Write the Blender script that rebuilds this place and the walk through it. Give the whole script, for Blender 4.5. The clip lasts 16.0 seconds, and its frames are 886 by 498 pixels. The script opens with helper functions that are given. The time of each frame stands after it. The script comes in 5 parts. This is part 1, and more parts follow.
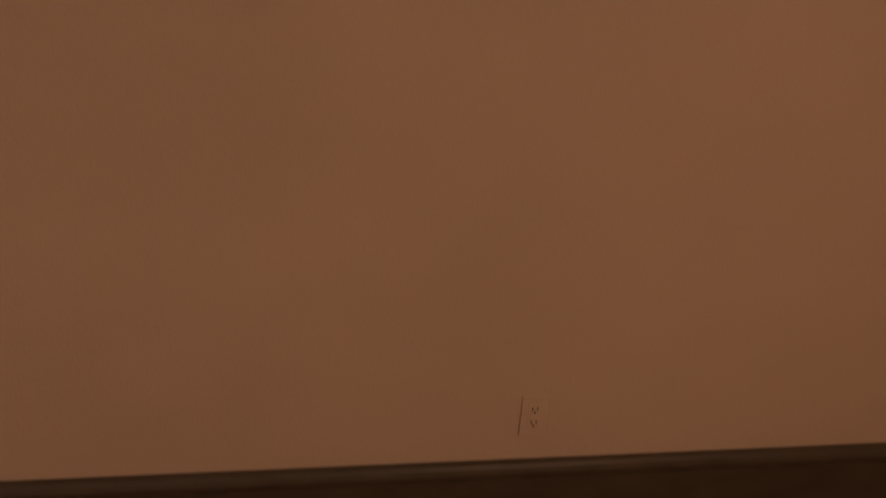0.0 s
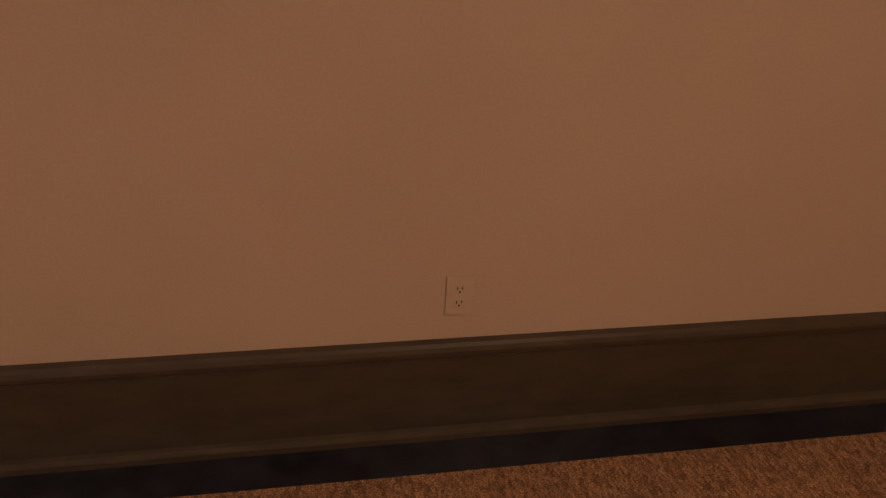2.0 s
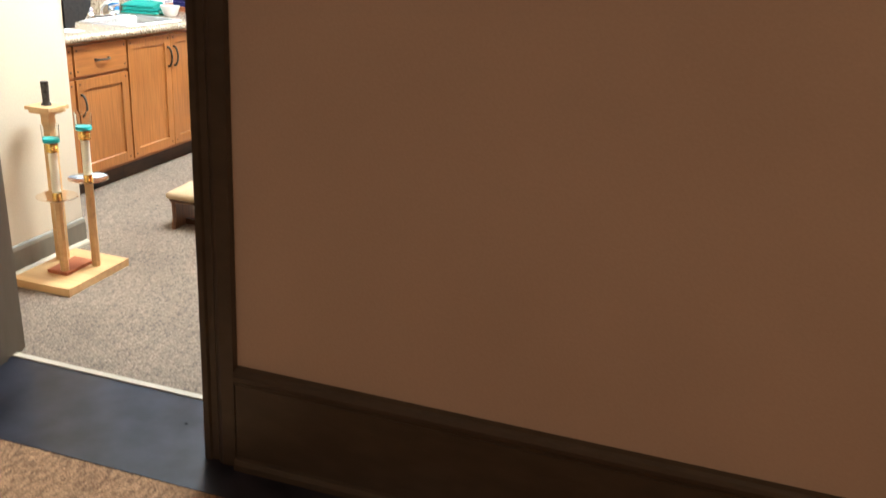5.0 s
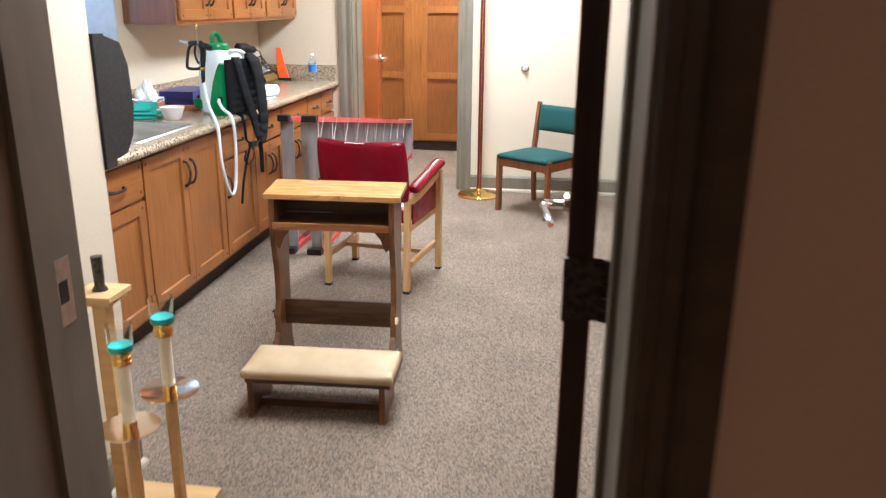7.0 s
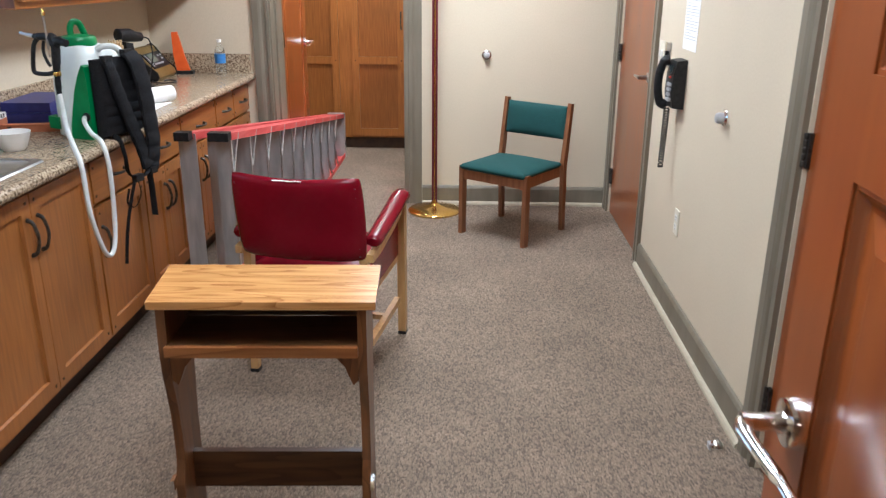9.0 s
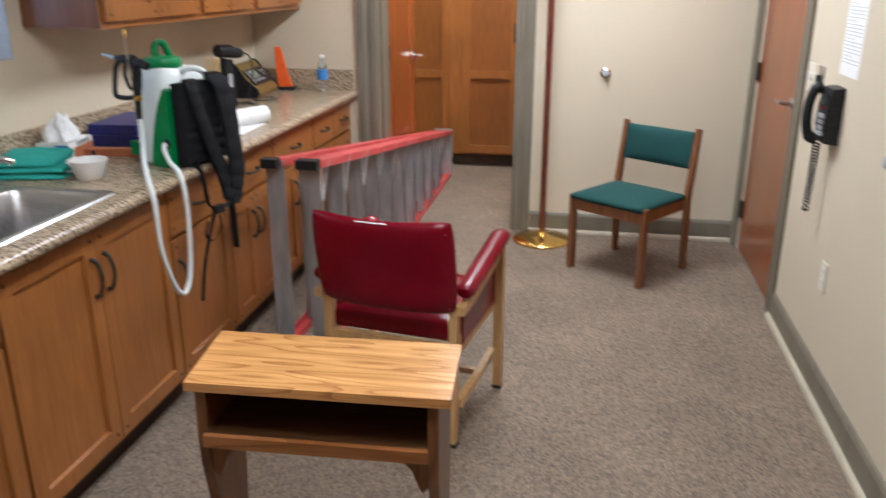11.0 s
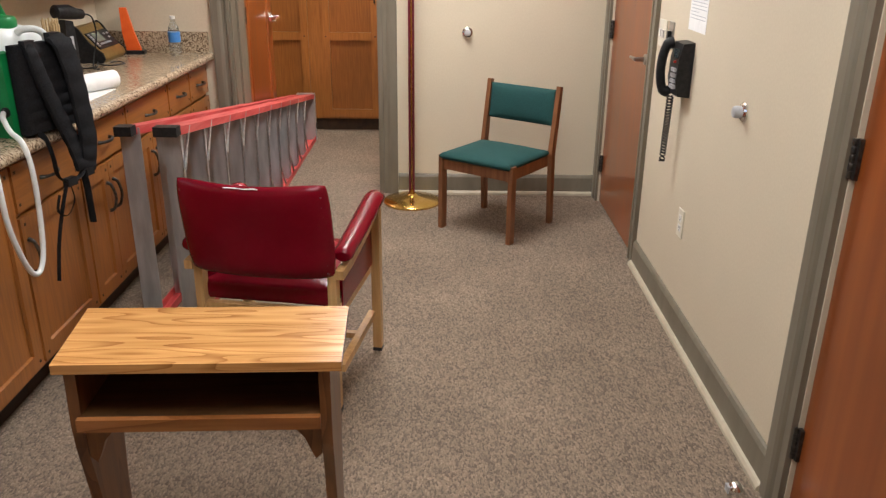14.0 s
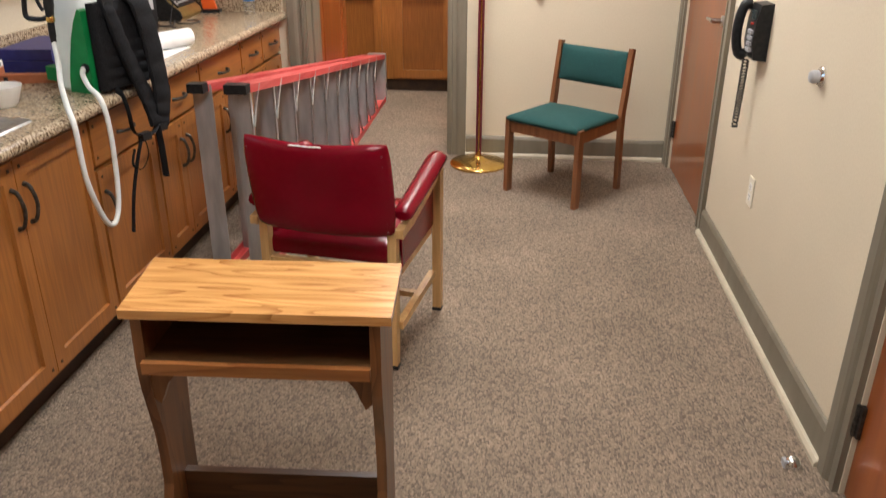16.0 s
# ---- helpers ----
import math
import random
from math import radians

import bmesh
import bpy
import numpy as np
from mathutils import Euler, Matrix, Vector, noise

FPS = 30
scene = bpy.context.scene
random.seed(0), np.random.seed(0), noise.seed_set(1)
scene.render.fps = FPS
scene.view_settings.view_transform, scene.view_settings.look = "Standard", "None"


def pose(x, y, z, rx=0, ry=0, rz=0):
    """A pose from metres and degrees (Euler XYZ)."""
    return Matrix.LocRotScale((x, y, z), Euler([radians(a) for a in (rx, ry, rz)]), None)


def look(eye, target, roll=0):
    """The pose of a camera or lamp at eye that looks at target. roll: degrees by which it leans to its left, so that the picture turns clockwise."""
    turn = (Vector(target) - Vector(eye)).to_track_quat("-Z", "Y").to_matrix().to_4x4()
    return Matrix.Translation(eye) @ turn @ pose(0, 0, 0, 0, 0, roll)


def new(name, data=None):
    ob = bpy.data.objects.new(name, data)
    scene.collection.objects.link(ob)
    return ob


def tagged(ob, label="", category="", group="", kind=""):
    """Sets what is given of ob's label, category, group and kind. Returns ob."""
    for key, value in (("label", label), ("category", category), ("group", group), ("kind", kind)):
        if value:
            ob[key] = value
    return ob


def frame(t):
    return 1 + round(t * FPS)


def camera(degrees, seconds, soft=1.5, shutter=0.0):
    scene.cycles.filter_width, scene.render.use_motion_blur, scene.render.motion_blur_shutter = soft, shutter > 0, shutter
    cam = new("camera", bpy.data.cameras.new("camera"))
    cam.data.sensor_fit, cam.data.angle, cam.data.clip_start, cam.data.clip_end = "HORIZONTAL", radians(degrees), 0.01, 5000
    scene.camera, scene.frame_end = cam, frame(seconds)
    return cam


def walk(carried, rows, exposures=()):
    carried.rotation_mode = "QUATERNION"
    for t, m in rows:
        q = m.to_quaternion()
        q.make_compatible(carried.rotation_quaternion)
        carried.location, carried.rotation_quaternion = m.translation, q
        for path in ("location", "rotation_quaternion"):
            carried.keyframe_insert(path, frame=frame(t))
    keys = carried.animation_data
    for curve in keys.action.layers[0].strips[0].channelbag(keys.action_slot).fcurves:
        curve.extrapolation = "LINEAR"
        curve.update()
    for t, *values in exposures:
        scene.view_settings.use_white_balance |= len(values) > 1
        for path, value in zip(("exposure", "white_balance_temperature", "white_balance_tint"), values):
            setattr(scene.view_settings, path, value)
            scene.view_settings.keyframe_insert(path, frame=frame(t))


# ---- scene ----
cam = camera(58.4, 16.0, soft=1.3, shutter=0.5)
PATH = [
    (0, (2.013, -2.277, 1.681), (2.310, -0.472, 0.873), 3.6),
    (0.5, (2.063, -2.141, 1.644), (2.355, -0.443, 0.629), 4.5),
    (1, (2.143, -2.338, 1.593), (2.439, -0.616, 0.619), 2.8),
    (1.5, (2.154, -2.207, 1.609), (2.498, -0.546, 0.550), 3.8),
    (2, (2.159, -2.260, 1.616), (2.509, -0.584, 0.582), 3.8),
    (2.5, (2.139, -2.266, 1.608), (2.493, -0.579, 0.594), 4.4),
    (3, (2.128, -2.246, 1.612), (2.465, -0.547, 0.613), 5.0),
    (3.5, (2.076, -2.194, 1.603), (2.193, -0.463, 0.607), 3.3),
    (4, (1.751, -2.363, 1.648), (1.699, -0.609, 0.688), 4.9),
    (4.2, (1.715, -2.376, 1.653), (1.570, -0.634, 0.682), 5.3),
    (4.5, (1.81, -2.43, 1.48), (1.337, -0.665, 0.665), 4.3),
    (7, (0.447, -1.569, 1.514), (0.189, 0.323, 0.922), 0.5),
    (7.5, (0.262, -1.224, 1.516), (0.108, 0.67, 0.893), 0.6),
    (8, (0.084, -0.906, 1.521), (0.034, 0.991, 0.891), 0.4),
    (10.5, (0.089, 0.042, 1.554), (-0.036, 1.909, 0.846), 0.9),
    (11, (0.099, 0.038, 1.564), (-0.234, 1.9, 0.915), -0.0),
    (11.5, (0.078, 0.032, 1.569), (-0.442, 1.882, 1.012), -0.5),
    (11.7, (0.071, 0.038, 1.567), (-0.477, 1.887, 1.036), -0.5),
    (12, (0.065, 0.033, 1.571), (-0.461, 1.891, 1.053), -0.5),
    (12.5, (0.064, 0.041, 1.556), (-0.267, 1.929, 0.988), 0.4),
    (13, (0.059, 0.052, 1.543), (-0.094, 1.931, 0.876), 0.5),
    (13.5, (0.03, 0.043, 1.539), (-0.034, 1.912, 0.828), -0.0),
    (14, (0.063, 0.048, 1.54), (0.067, 1.911, 0.813), 0.6),
    (14.5, (0.103, 0.049, 1.543), (0.077, 1.903, 0.791), 1.1),
    (15, (0.109, 0.046, 1.536), (0.016, 1.875, 0.731), 1.3),
    (15.5, (0.103, 0.042, 1.513), (-0.05, 1.833, 0.636), 1.0),
    (16, (0.1, 0.037, 1.538), (-0.07, 1.856, 0.725), 0.2),
]
EXPOSURES = [(0, 1.42, 6200, 9), (1.5, 1.7, 6000, 7), (3.5, 1.72, 5900, 5), (4.2, 1.25, 5900, -1), (4.5, 1.3, 5800, -1), (7.0, 0.5, 5500, 6), (7.5, 0.34, 5500, 5), (8.0, 0.05, 5500, 6), (10.5, -0.3, 5600, 7), (12.0, -0.55, 5900, 8), (13.0, -0.58, 6200, 9), (14.0, -0.46, 6400, 10), (15.0, -0.38, 6500, 10), (15.5, -0.22, 6500, 10), (16.0, -0.25, 6500, 10)]
walk(cam, [(t, look(eye, target, roll)) for t, eye, target, roll in PATH], EXPOSURES)

# ---- world and lamps ----
world = bpy.data.worlds.new("world")
scene.world = world
world.use_nodes = True
wn = world.node_tree.nodes
sky = wn.new("ShaderNodeTexSky")
sky.sky_type, sky.sun_disc = 'NISHITA', False
sky.sun_elevation, sky.sun_rotation = radians(12), radians(60)
world.node_tree.links.new(sky.outputs[0], wn["Background"].inputs[0])
wn["Background"].inputs[1].default_value = 0.15


def area_lamp(name, x, y, z, sx, sy, watts, colour):
    lamp = bpy.data.lights.new(name, 'AREA')
    lamp.shape, lamp.size, lamp.size_y, lamp.energy, lamp.color = 'RECTANGLE', sx, sy, watts, colour
    ob = new(name, lamp)
    ob.matrix_world = pose(x, y, z)
    return ob


COOL = (1.0, 0.99, 0.99)
area_lamp("ceiling_lamp_light", -0.1, 1.15, 2.53, 0.56, 1.16, 60, COOL)
area_lamp("ceiling_lamp_light", -0.1, 3.9, 2.53, 0.56, 1.16, 84, COOL)
area_lamp("ceiling_lamp_light", -0.5, 5.95, 2.53, 0.56, 0.5, 58, (1.0, 0.95, 0.88))
# Unseen warm hall lights without fixtures; the second is added as ambient fill.
area_lamp("unseen_hall_light", 3.3, -3.0, 2.93, 0.4, 0.4, 12, (1.0, 0.60, 0.365))
area_lamp("unseen_hall_light", 0.4, -3.4, 2.93, 0.4, 0.4, 8, (1.0, 0.66, 0.50))

# Added blue area lamp in the recess, standing in for sky light.
sky_light = area_lamp("window_sky_fill", -2.30, 2.05, 1.75, 0.8, 1.1, 5, (0.62, 0.78, 1.0))
sky_light.matrix_world = pose(-2.215, 2.05, 1.75, 0, -90, 0)

# ---- materials ----


def mat(name, base, rough=0.6, metal=0.0, c2=None, scale=40.0, stretch=(1, 1, 1), bump=0.0, bscale=None, big=0.0, detail=4.0, spread=(0.35, 0.65), coat=0.0, trans=0.0, alpha=1.0, rvar=0.0, dist=0.002, ior=1.45):
    """Two-scale procedural paint: fine grain between base and c2, slow variation of strength big, bump and roughness variation."""
    m = bpy.data.materials.new(name)
    m.use_nodes = True
    nt = m.node_tree
    n, l = nt.nodes, nt.links
    p = n["Principled BSDF"]
    p.inputs["Roughness"].default_value, p.inputs["Metallic"].default_value = rough, metal
    p.inputs["Coat Weight"].default_value = coat
    p.inputs["Coat Roughness"].default_value = 0.15
    p.inputs["Transmission Weight"].default_value = trans
    p.inputs["Alpha"].default_value = alpha
    p.inputs["IOR"].default_value = ior
    tc = n.new("ShaderNodeTexCoord")
    mp = n.new("ShaderNodeMapping")
    mp.inputs["Scale"].default_value = stretch
    l.new(tc.outputs["Object"], mp.inputs["Vector"])
    nz = n.new("ShaderNodeTexNoise")
    nz.inputs["Scale"].default_value, nz.inputs["Detail"].default_value = scale, detail
    l.new(mp.outputs[0], nz.inputs["Vector"])
    ramp = n.new("ShaderNodeValToRGB")
    ramp.color_ramp.elements[0].position, ramp.color_ramp.elements[1].position = spread
    ramp.color_ramp.elements[0].color = (*base, 1)
    ramp.color_ramp.elements[1].color = (*(c2 or base), 1)
    l.new(nz.outputs[0], ramp.inputs[0])
    out = ramp.outputs[0]
    if big:
        nb = n.new("ShaderNodeTexNoise")
        nb.inputs["Scale"].default_value = 2.3
        l.new(tc.outputs["Object"], nb.inputs["Vector"])
        mr = n.new("ShaderNodeMapRange")
        mr.inputs[1].default_value, mr.inputs[2].default_value = 0.3, 0.7
        mr.inputs[3].default_value, mr.inputs[4].default_value = 1 - big, 1 + big
        l.new(nb.outputs[0], mr.inputs[0])
        mx = n.new("ShaderNodeVectorMath")
        mx.operation = 'MULTIPLY'
        l.new(out, mx.inputs[0])
        l.new(mr.outputs[0], mx.inputs[1])
        out = mx.outputs[0]
    l.new(out, p.inputs["Base Color"])
    if rvar:
        mr2 = n.new("ShaderNodeMapRange")
        mr2.inputs[3].default_value, mr2.inputs[4].default_value = rough - rvar, rough + rvar
        l.new(nz.outputs[0], mr2.inputs[0])
        l.new(mr2.outputs[0], p.inputs["Roughness"])
    if bump:
        src = nz
        if bscale:
            src = n.new("ShaderNodeTexNoise")
            src.inputs["Scale"].default_value = bscale
            src.inputs["Detail"].default_value = 3
            l.new(mp.outputs[0], src.inputs["Vector"])
        b = n.new("ShaderNodeBump")
        b.inputs["Strength"].default_value, b.inputs["Distance"].default_value = bump, dist
        l.new(src.outputs[0], b.inputs["Height"])
        l.new(b.outputs[0], p.inputs["Normal"])
    return m


def wood(name, dark, light, axis, rough=0.35, fine=26.0, coat=0.25, ring=0.0):
    """Wood with grain along the given axis: stretched fine fibres, broader figure and, if ring is set, cathedral bands."""
    stretch = [1.0, 1.0, 1.0]
    stretch["xyz".index(axis)] = 0.06
    m = mat(name, dark, rough, 0, light, fine, stretch, 0.12, None, 0.14, 6.0, (0.3, 0.7), coat, rvar=0.06, dist=0.001)
    if ring:
        nt = m.node_tree
        n, l = nt.nodes, nt.links
        p = n["Principled BSDF"]
        old = p.inputs["Base Color"].links[0].from_socket
        tc = n.new("ShaderNodeTexCoord")
        mp = n.new("ShaderNodeMapping")
        s2 = [1.0, 1.0, 1.0]
        s2["xyz".index(axis)] = 0.11
        mp.inputs["Scale"].default_value = s2
        l.new(tc.outputs["Object"], mp.inputs[0])
        nz = n.new("ShaderNodeTexNoise")
        nz.inputs["Scale"].default_value = 19.0
        nz.inputs["Detail"].default_value = 1.0
        l.new(mp.outputs[0], nz.inputs["Vector"])
        mul = n.new("ShaderNodeMath")
        mul.operation = 'MULTIPLY'
        mul.inputs[1].default_value = ring
        l.new(nz.outputs[0], mul.inputs[0])
        fr = n.new("ShaderNodeMath")
        fr.operation = 'FRACT'
        l.new(mul.outputs[0], fr.inputs[0])
        rp = n.new("ShaderNodeValToRGB")
        rp.color_ramp.elements[0].color = (0.66, 0.57, 0.47, 1)
        rp.color_ramp.elements[1].position = 0.38
        rp.color_ramp.elements[1].color = (1.08, 1.08, 1.08, 1)
        l.new(fr.outputs[0], rp.inputs[0])
        mx = n.new("ShaderNodeVectorMath")
        mx.operation = 'MULTIPLY'
        l.new(old, mx.inputs[0])
        l.new(rp.outputs[0], mx.inputs[1])
        l.new(mx.outputs[0], p.inputs["Base Color"])
    return m


def carpet_mat(name, dark, light, scale, bump):
    """Loop pile: voronoi loops, squeezed across, each loop its own tone, worn by slow variation."""
    m = mat(name, dark, 0.95, 0, light, 180.0, (1, 1, 1), 0, None, 0.12, 2.0)
    nt = m.node_tree
    n, l = nt.nodes, nt.links
    p = n["Principled BSDF"]
    old = p.inputs["Base Color"].links[0].from_socket
    tc = n.new("ShaderNodeTexCoord")
    mp = n.new("ShaderNodeMapping")
    mp.inputs["Rotation"].default_value = (0, 0, 0.3)
    mp.inputs["Scale"].default_value = (1.0, 0.45, 1.0)
    l.new(tc.outputs["Object"], mp.inputs[0])
    v = n.new("ShaderNodeTexVoronoi")
    v.inputs["Scale"].default_value = scale
    v.inputs["Randomness"].default_value = 0.75
    l.new(mp.outputs[0], v.inputs["Vector"])
    sep = n.new("ShaderNodeSeparateColor")
    l.new(v.outputs["Color"], sep.inputs[0])
    mr = n.new("ShaderNodeMapRange")
    mr.inputs[3].default_value, mr.inputs[4].default_value = 0.6, 1.42
    l.new(sep.outputs[0], mr.inputs[0])
    mx = n.new("ShaderNodeVectorMath")
    mx.operation = 'MULTIPLY'
    l.new(old, mx.inputs[0])
    l.new(mr.outputs[0], mx.inputs[1])
    l.new(mx.outputs[0], p.inputs["Base Color"])
    b = n.new("ShaderNodeBump")
    b.invert = True
    b.inputs["Strength"].default_value, b.inputs["Distance"].default_value = bump, 0.004
    l.new(v.outputs["Distance"], b.inputs["Height"])
    l.new(b.outputs[0], p.inputs["Normal"])
    return m


def granite_mat():
    m = mat("granite", (0.20, 0.14, 0.09), 0.2, 0, (0.47, 0.38, 0.27), 120.0, (1, 1, 1), 0, None, 0.10, 5.0, (0.38, 0.56), rvar=0.04)
    nt = m.node_tree
    n, l = nt.nodes, nt.links
    p = n["Principled BSDF"]
    old = p.inputs["Base Color"].links[0].from_socket
    tc = n.new("ShaderNodeTexCoord")
    v = n.new("ShaderNodeTexVoronoi")
    v.inputs["Scale"].default_value = 150
    l.new(tc.outputs["Object"], v.inputs["Vector"])
    sep = n.new("ShaderNodeSeparateColor")
    l.new(v.outputs["Color"], sep.inputs[0])
    rp = n.new("ShaderNodeValToRGB")
    rp.color_ramp.elements[0].position, rp.color_ramp.elements[0].color = 0.10, (0.30, 0.25, 0.21, 1)
    rp.color_ramp.elements[1].position, rp.color_ramp.elements[1].color = 0.3, (1.05, 1.03, 1.0, 1)
    l.new(sep.outputs[0], rp.inputs[0])
    mx = n.new("ShaderNodeVectorMath")
    mx.operation = 'MULTIPLY'
    l.new(old, mx.inputs[0])
    l.new(rp.outputs[0], mx.inputs[1])
    l.new(mx.outputs[0], p.inputs["Base Color"])
    return m


WALL = mat("wall_paper", (0.575, 0.492, 0.362), 0.75, 0, (0.605, 0.522, 0.388), 160, (1, 1, 0.6), 0.12, 320, 0.025, 3)
HALLWALL = mat("hall_wall_paper", (0.555, 0.43, 0.315), 0.8, 0, (0.585, 0.46, 0.34), 170, (1, 1, 0.8), 0.12, 320, 0.035, 3)
TRIM = mat("olive_trim_paint", (0.16, 0.138, 0.10), 0.4, 0, (0.19, 0.165, 0.122), 18, (1, 1, 0.2), 0.05, 90, 0.08)
SHOE = mat("beige_base_shoe", (0.42, 0.37, 0.27), 0.45, 0, (0.48, 0.42, 0.31), 18, (1, 1, 1), 0.05, 90, 0.05)
HALLTRIM = mat("hall_brown_base_paint", (0.062, 0.048, 0.032), 0.38, 0, (0.078, 0.061, 0.041), 24, (0.4, 1, 1), 0.05, 90, 0.08)
CEIL = mat("ceiling_white", (0.7, 0.69, 0.66), 0.9, 0, (0.78, 0.77, 0.74), 120, (1, 1, 1), 0.2, 200, 0.03)
CARPET = carpet_mat("brown_loop_carpet", (0.16, 0.118, 0.085), (0.235, 0.178, 0.128), 185, 1.0)
HALLCARPET = carpet_mat("hall_russet_carpet", (0.15, 0.072, 0.033), (0.38, 0.22, 0.112), 115, 0.8)
# Black stone; base raised and blued to carry the lit room's reflection.
TILE = mat("black_stone_tile", (0.011, 0.011, 0.016), 0.3, 0, (0.028, 0.028, 0.038), 9, (1, 1, 1), 0.04, 60, 0.2, rvar=0.06)
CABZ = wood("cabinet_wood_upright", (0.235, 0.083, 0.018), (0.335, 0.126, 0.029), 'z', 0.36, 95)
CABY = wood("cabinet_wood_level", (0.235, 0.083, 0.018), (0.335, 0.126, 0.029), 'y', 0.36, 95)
# Cabinet wood darkened for closet panels, standing in for shade between the rails.
CABP = wood("shaded_panel_wood", (0.19, 0.062, 0.013), (0.27, 0.098, 0.022), 'z', 0.36, 95)
# Darker, redder tone than the doors, for the wall cabinet bodies.
CABDARK = wood("dark_cabinet_wood", (0.12, 0.04, 0.018), (0.20, 0.07, 0.03), 'z')
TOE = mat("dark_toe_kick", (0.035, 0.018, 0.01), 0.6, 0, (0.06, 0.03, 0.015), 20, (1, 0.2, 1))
DOORW = wood("red_stained_door_wood", (0.20, 0.045, 0.009), (0.29, 0.078, 0.016), 'z', 0.3, 18, 0.35)
DOORE = mat("dark_door_edge", (0.03, 0.015, 0.01), 0.5, 0, (0.05, 0.025, 0.015), 30, (1, 1, 0.1))
# Kneeler oak: top colour lifted for lamp sheen, upright sides toned down as shaded.
OAKX = wood("lit_honey_oak_top", (0.36, 0.165, 0.048), (0.55, 0.29, 0.10), 'x', 0.22, 60, 0.5, ring=9.0)
OAKZ = wood("shaded_brown_oak", (0.085, 0.032, 0.010), (0.17, 0.068, 0.022), 'z', 0.4, 50, 0.2, ring=4.0)
# Brown oak darkened further: shade inside the kneeler is put into this colour.
OAKD = wood("shaded_oak_level", (0.042, 0.018, 0.007), (0.095, 0.042, 0.016), 'x', 0.4, 50, 0.2, ring=4.0)
OAKLIP = wood("reddish_oak_lip", (0.20, 0.075, 0.022), (0.34, 0.14, 0.045), 'x', 0.3, 50, 0.35, ring=4.0)
PALE = wood("pale_oak", (0.42, 0.24, 0.09), (0.58, 0.36, 0.15), 'z', 0.4, 60, 0.2)
WALNUT = wood("green_chair_wood", (0.15, 0.055, 0.022), (0.24, 0.10, 0.04), 'z', 0.4, 45, 0.2)
BLOND = wood("blond_wood", (0.55, 0.33, 0.14), (0.68, 0.44, 0.2), 'x', 0.4, 40, 0.2)
RED = mat("red_vinyl", (0.15, 0.0012, 0.009), 0.24, 0, (0.195, 0.0025, 0.013), 7, (1, 1, 1), 0.06, 160, 0.10, rvar=0.05, ior=1.33)
GREEN = mat("green_woven_fabric", (0.005, 0.040, 0.038), 0.85, 0, (0.010, 0.070, 0.065), 240, (1, 1, 1), 0.35, 420, 0.06)
TANV = mat("tan_vinyl", (0.40, 0.29, 0.16), 0.5, 0, (0.45, 0.33, 0.19), 12, (1, 1, 1), 0.12, 220, 0.04)
STEEL = mat("brushed_steel", (0.42, 0.415, 0.41), 0.3, 1.0, (0.54, 0.535, 0.53), 60, (0.15, 1, 1), 0.02)
CHROME = mat("chrome", (0.78, 0.78, 0.78), 0.1, 1.0, (0.84, 0.84, 0.84), 30)
PEWTER = mat("dark_pewter", (0.045, 0.04, 0.035), 0.4, 0.8, (0.10, 0.09, 0.08), 80, bump=0.1)
BRASS = mat("polished_brass", (0.68, 0.43, 0.11), 0.2, 1.0, (0.78, 0.53, 0.18), 20, rvar=0.06)
DISH = mat("pale_brass", (0.80, 0.66, 0.52), 0.16, 1.0, (0.86, 0.73, 0.60), 20, rvar=0.05)
ALU = mat("ladder_aluminium", (0.36, 0.36, 0.36), 0.42, 0.55, (0.50, 0.50, 0.50), 25, (1, 1, 0.2), 0.05, 120, 0.12, rvar=0.1)
FIBRE = mat("red_fibreglass", (0.44, 0.035, 0.035), 0.5, 0, (0.58, 0.11, 0.10), 34, (1, 0.08, 1), 0.08, 160, 0.14)
BLACK = mat("black_plastic", (0.010, 0.010, 0.011), 0.42, 0, (0.02, 0.02, 0.021), 60, bump=0.06, bscale=260, ior=1.33)
WEB = mat("black_webbing", (0.008, 0.008, 0.009), 0.8, 0, (0.02, 0.02, 0.022), 300, bump=0.3, bscale=380, ior=1.2)
GREENP = mat("green_plastic", (0.004, 0.17, 0.045), 0.35, 0, (0.008, 0.21, 0.06), 14, bump=0.03)
TANK = mat("milky_tank_plastic", (0.62, 0.66, 0.64), 0.35, 0, (0.70, 0.73, 0.71), 10, bump=0.04, bscale=30)
WHITEP = mat("white_plastic", (0.72, 0.70, 0.66), 0.4, 0, (0.78, 0.76, 0.72), 30)
IVORY = mat("ivory_plate", (0.66, 0.61, 0.49), 0.4, 0, (0.70, 0.65, 0.53), 30)
HALLPLATE = mat("tan_plate", (0.57, 0.45, 0.33), 0.4, 0, (0.60, 0.48, 0.355), 30)
PAPER = mat("white_paper", (0.76, 0.75, 0.73), 0.85, 0, (0.82, 0.81, 0.79), 40, bump=0.1, bscale=60)
INK = mat("grey_print", (0.42, 0.42, 0.44), 0.8, 0, (0.5, 0.5, 0.52), 60)
TEAL = mat("teal_towel", (0.03, 0.33, 0.27), 0.95, 0, (0.06, 0.42, 0.35), 220, bump=0.5, bscale=300)
BLUE = mat("navy_case", (0.014, 0.016, 0.14), 0.4, 0, (0.022, 0.026, 0.18), 30, bump=0.06)
TERRA = mat("terracotta", (0.33, 0.10, 0.04), 0.7, 0, (0.4, 0.13, 0.055), 30, bump=0.1)
ORANGE = mat("orange_plastic", (0.75, 0.10, 0.012), 0.45, 0, (0.82, 0.13, 0.02), 20)
BLUECAP = mat("blue_label", (0.04, 0.17, 0.45), 0.5, 0, (0.06, 0.22, 0.52), 30)
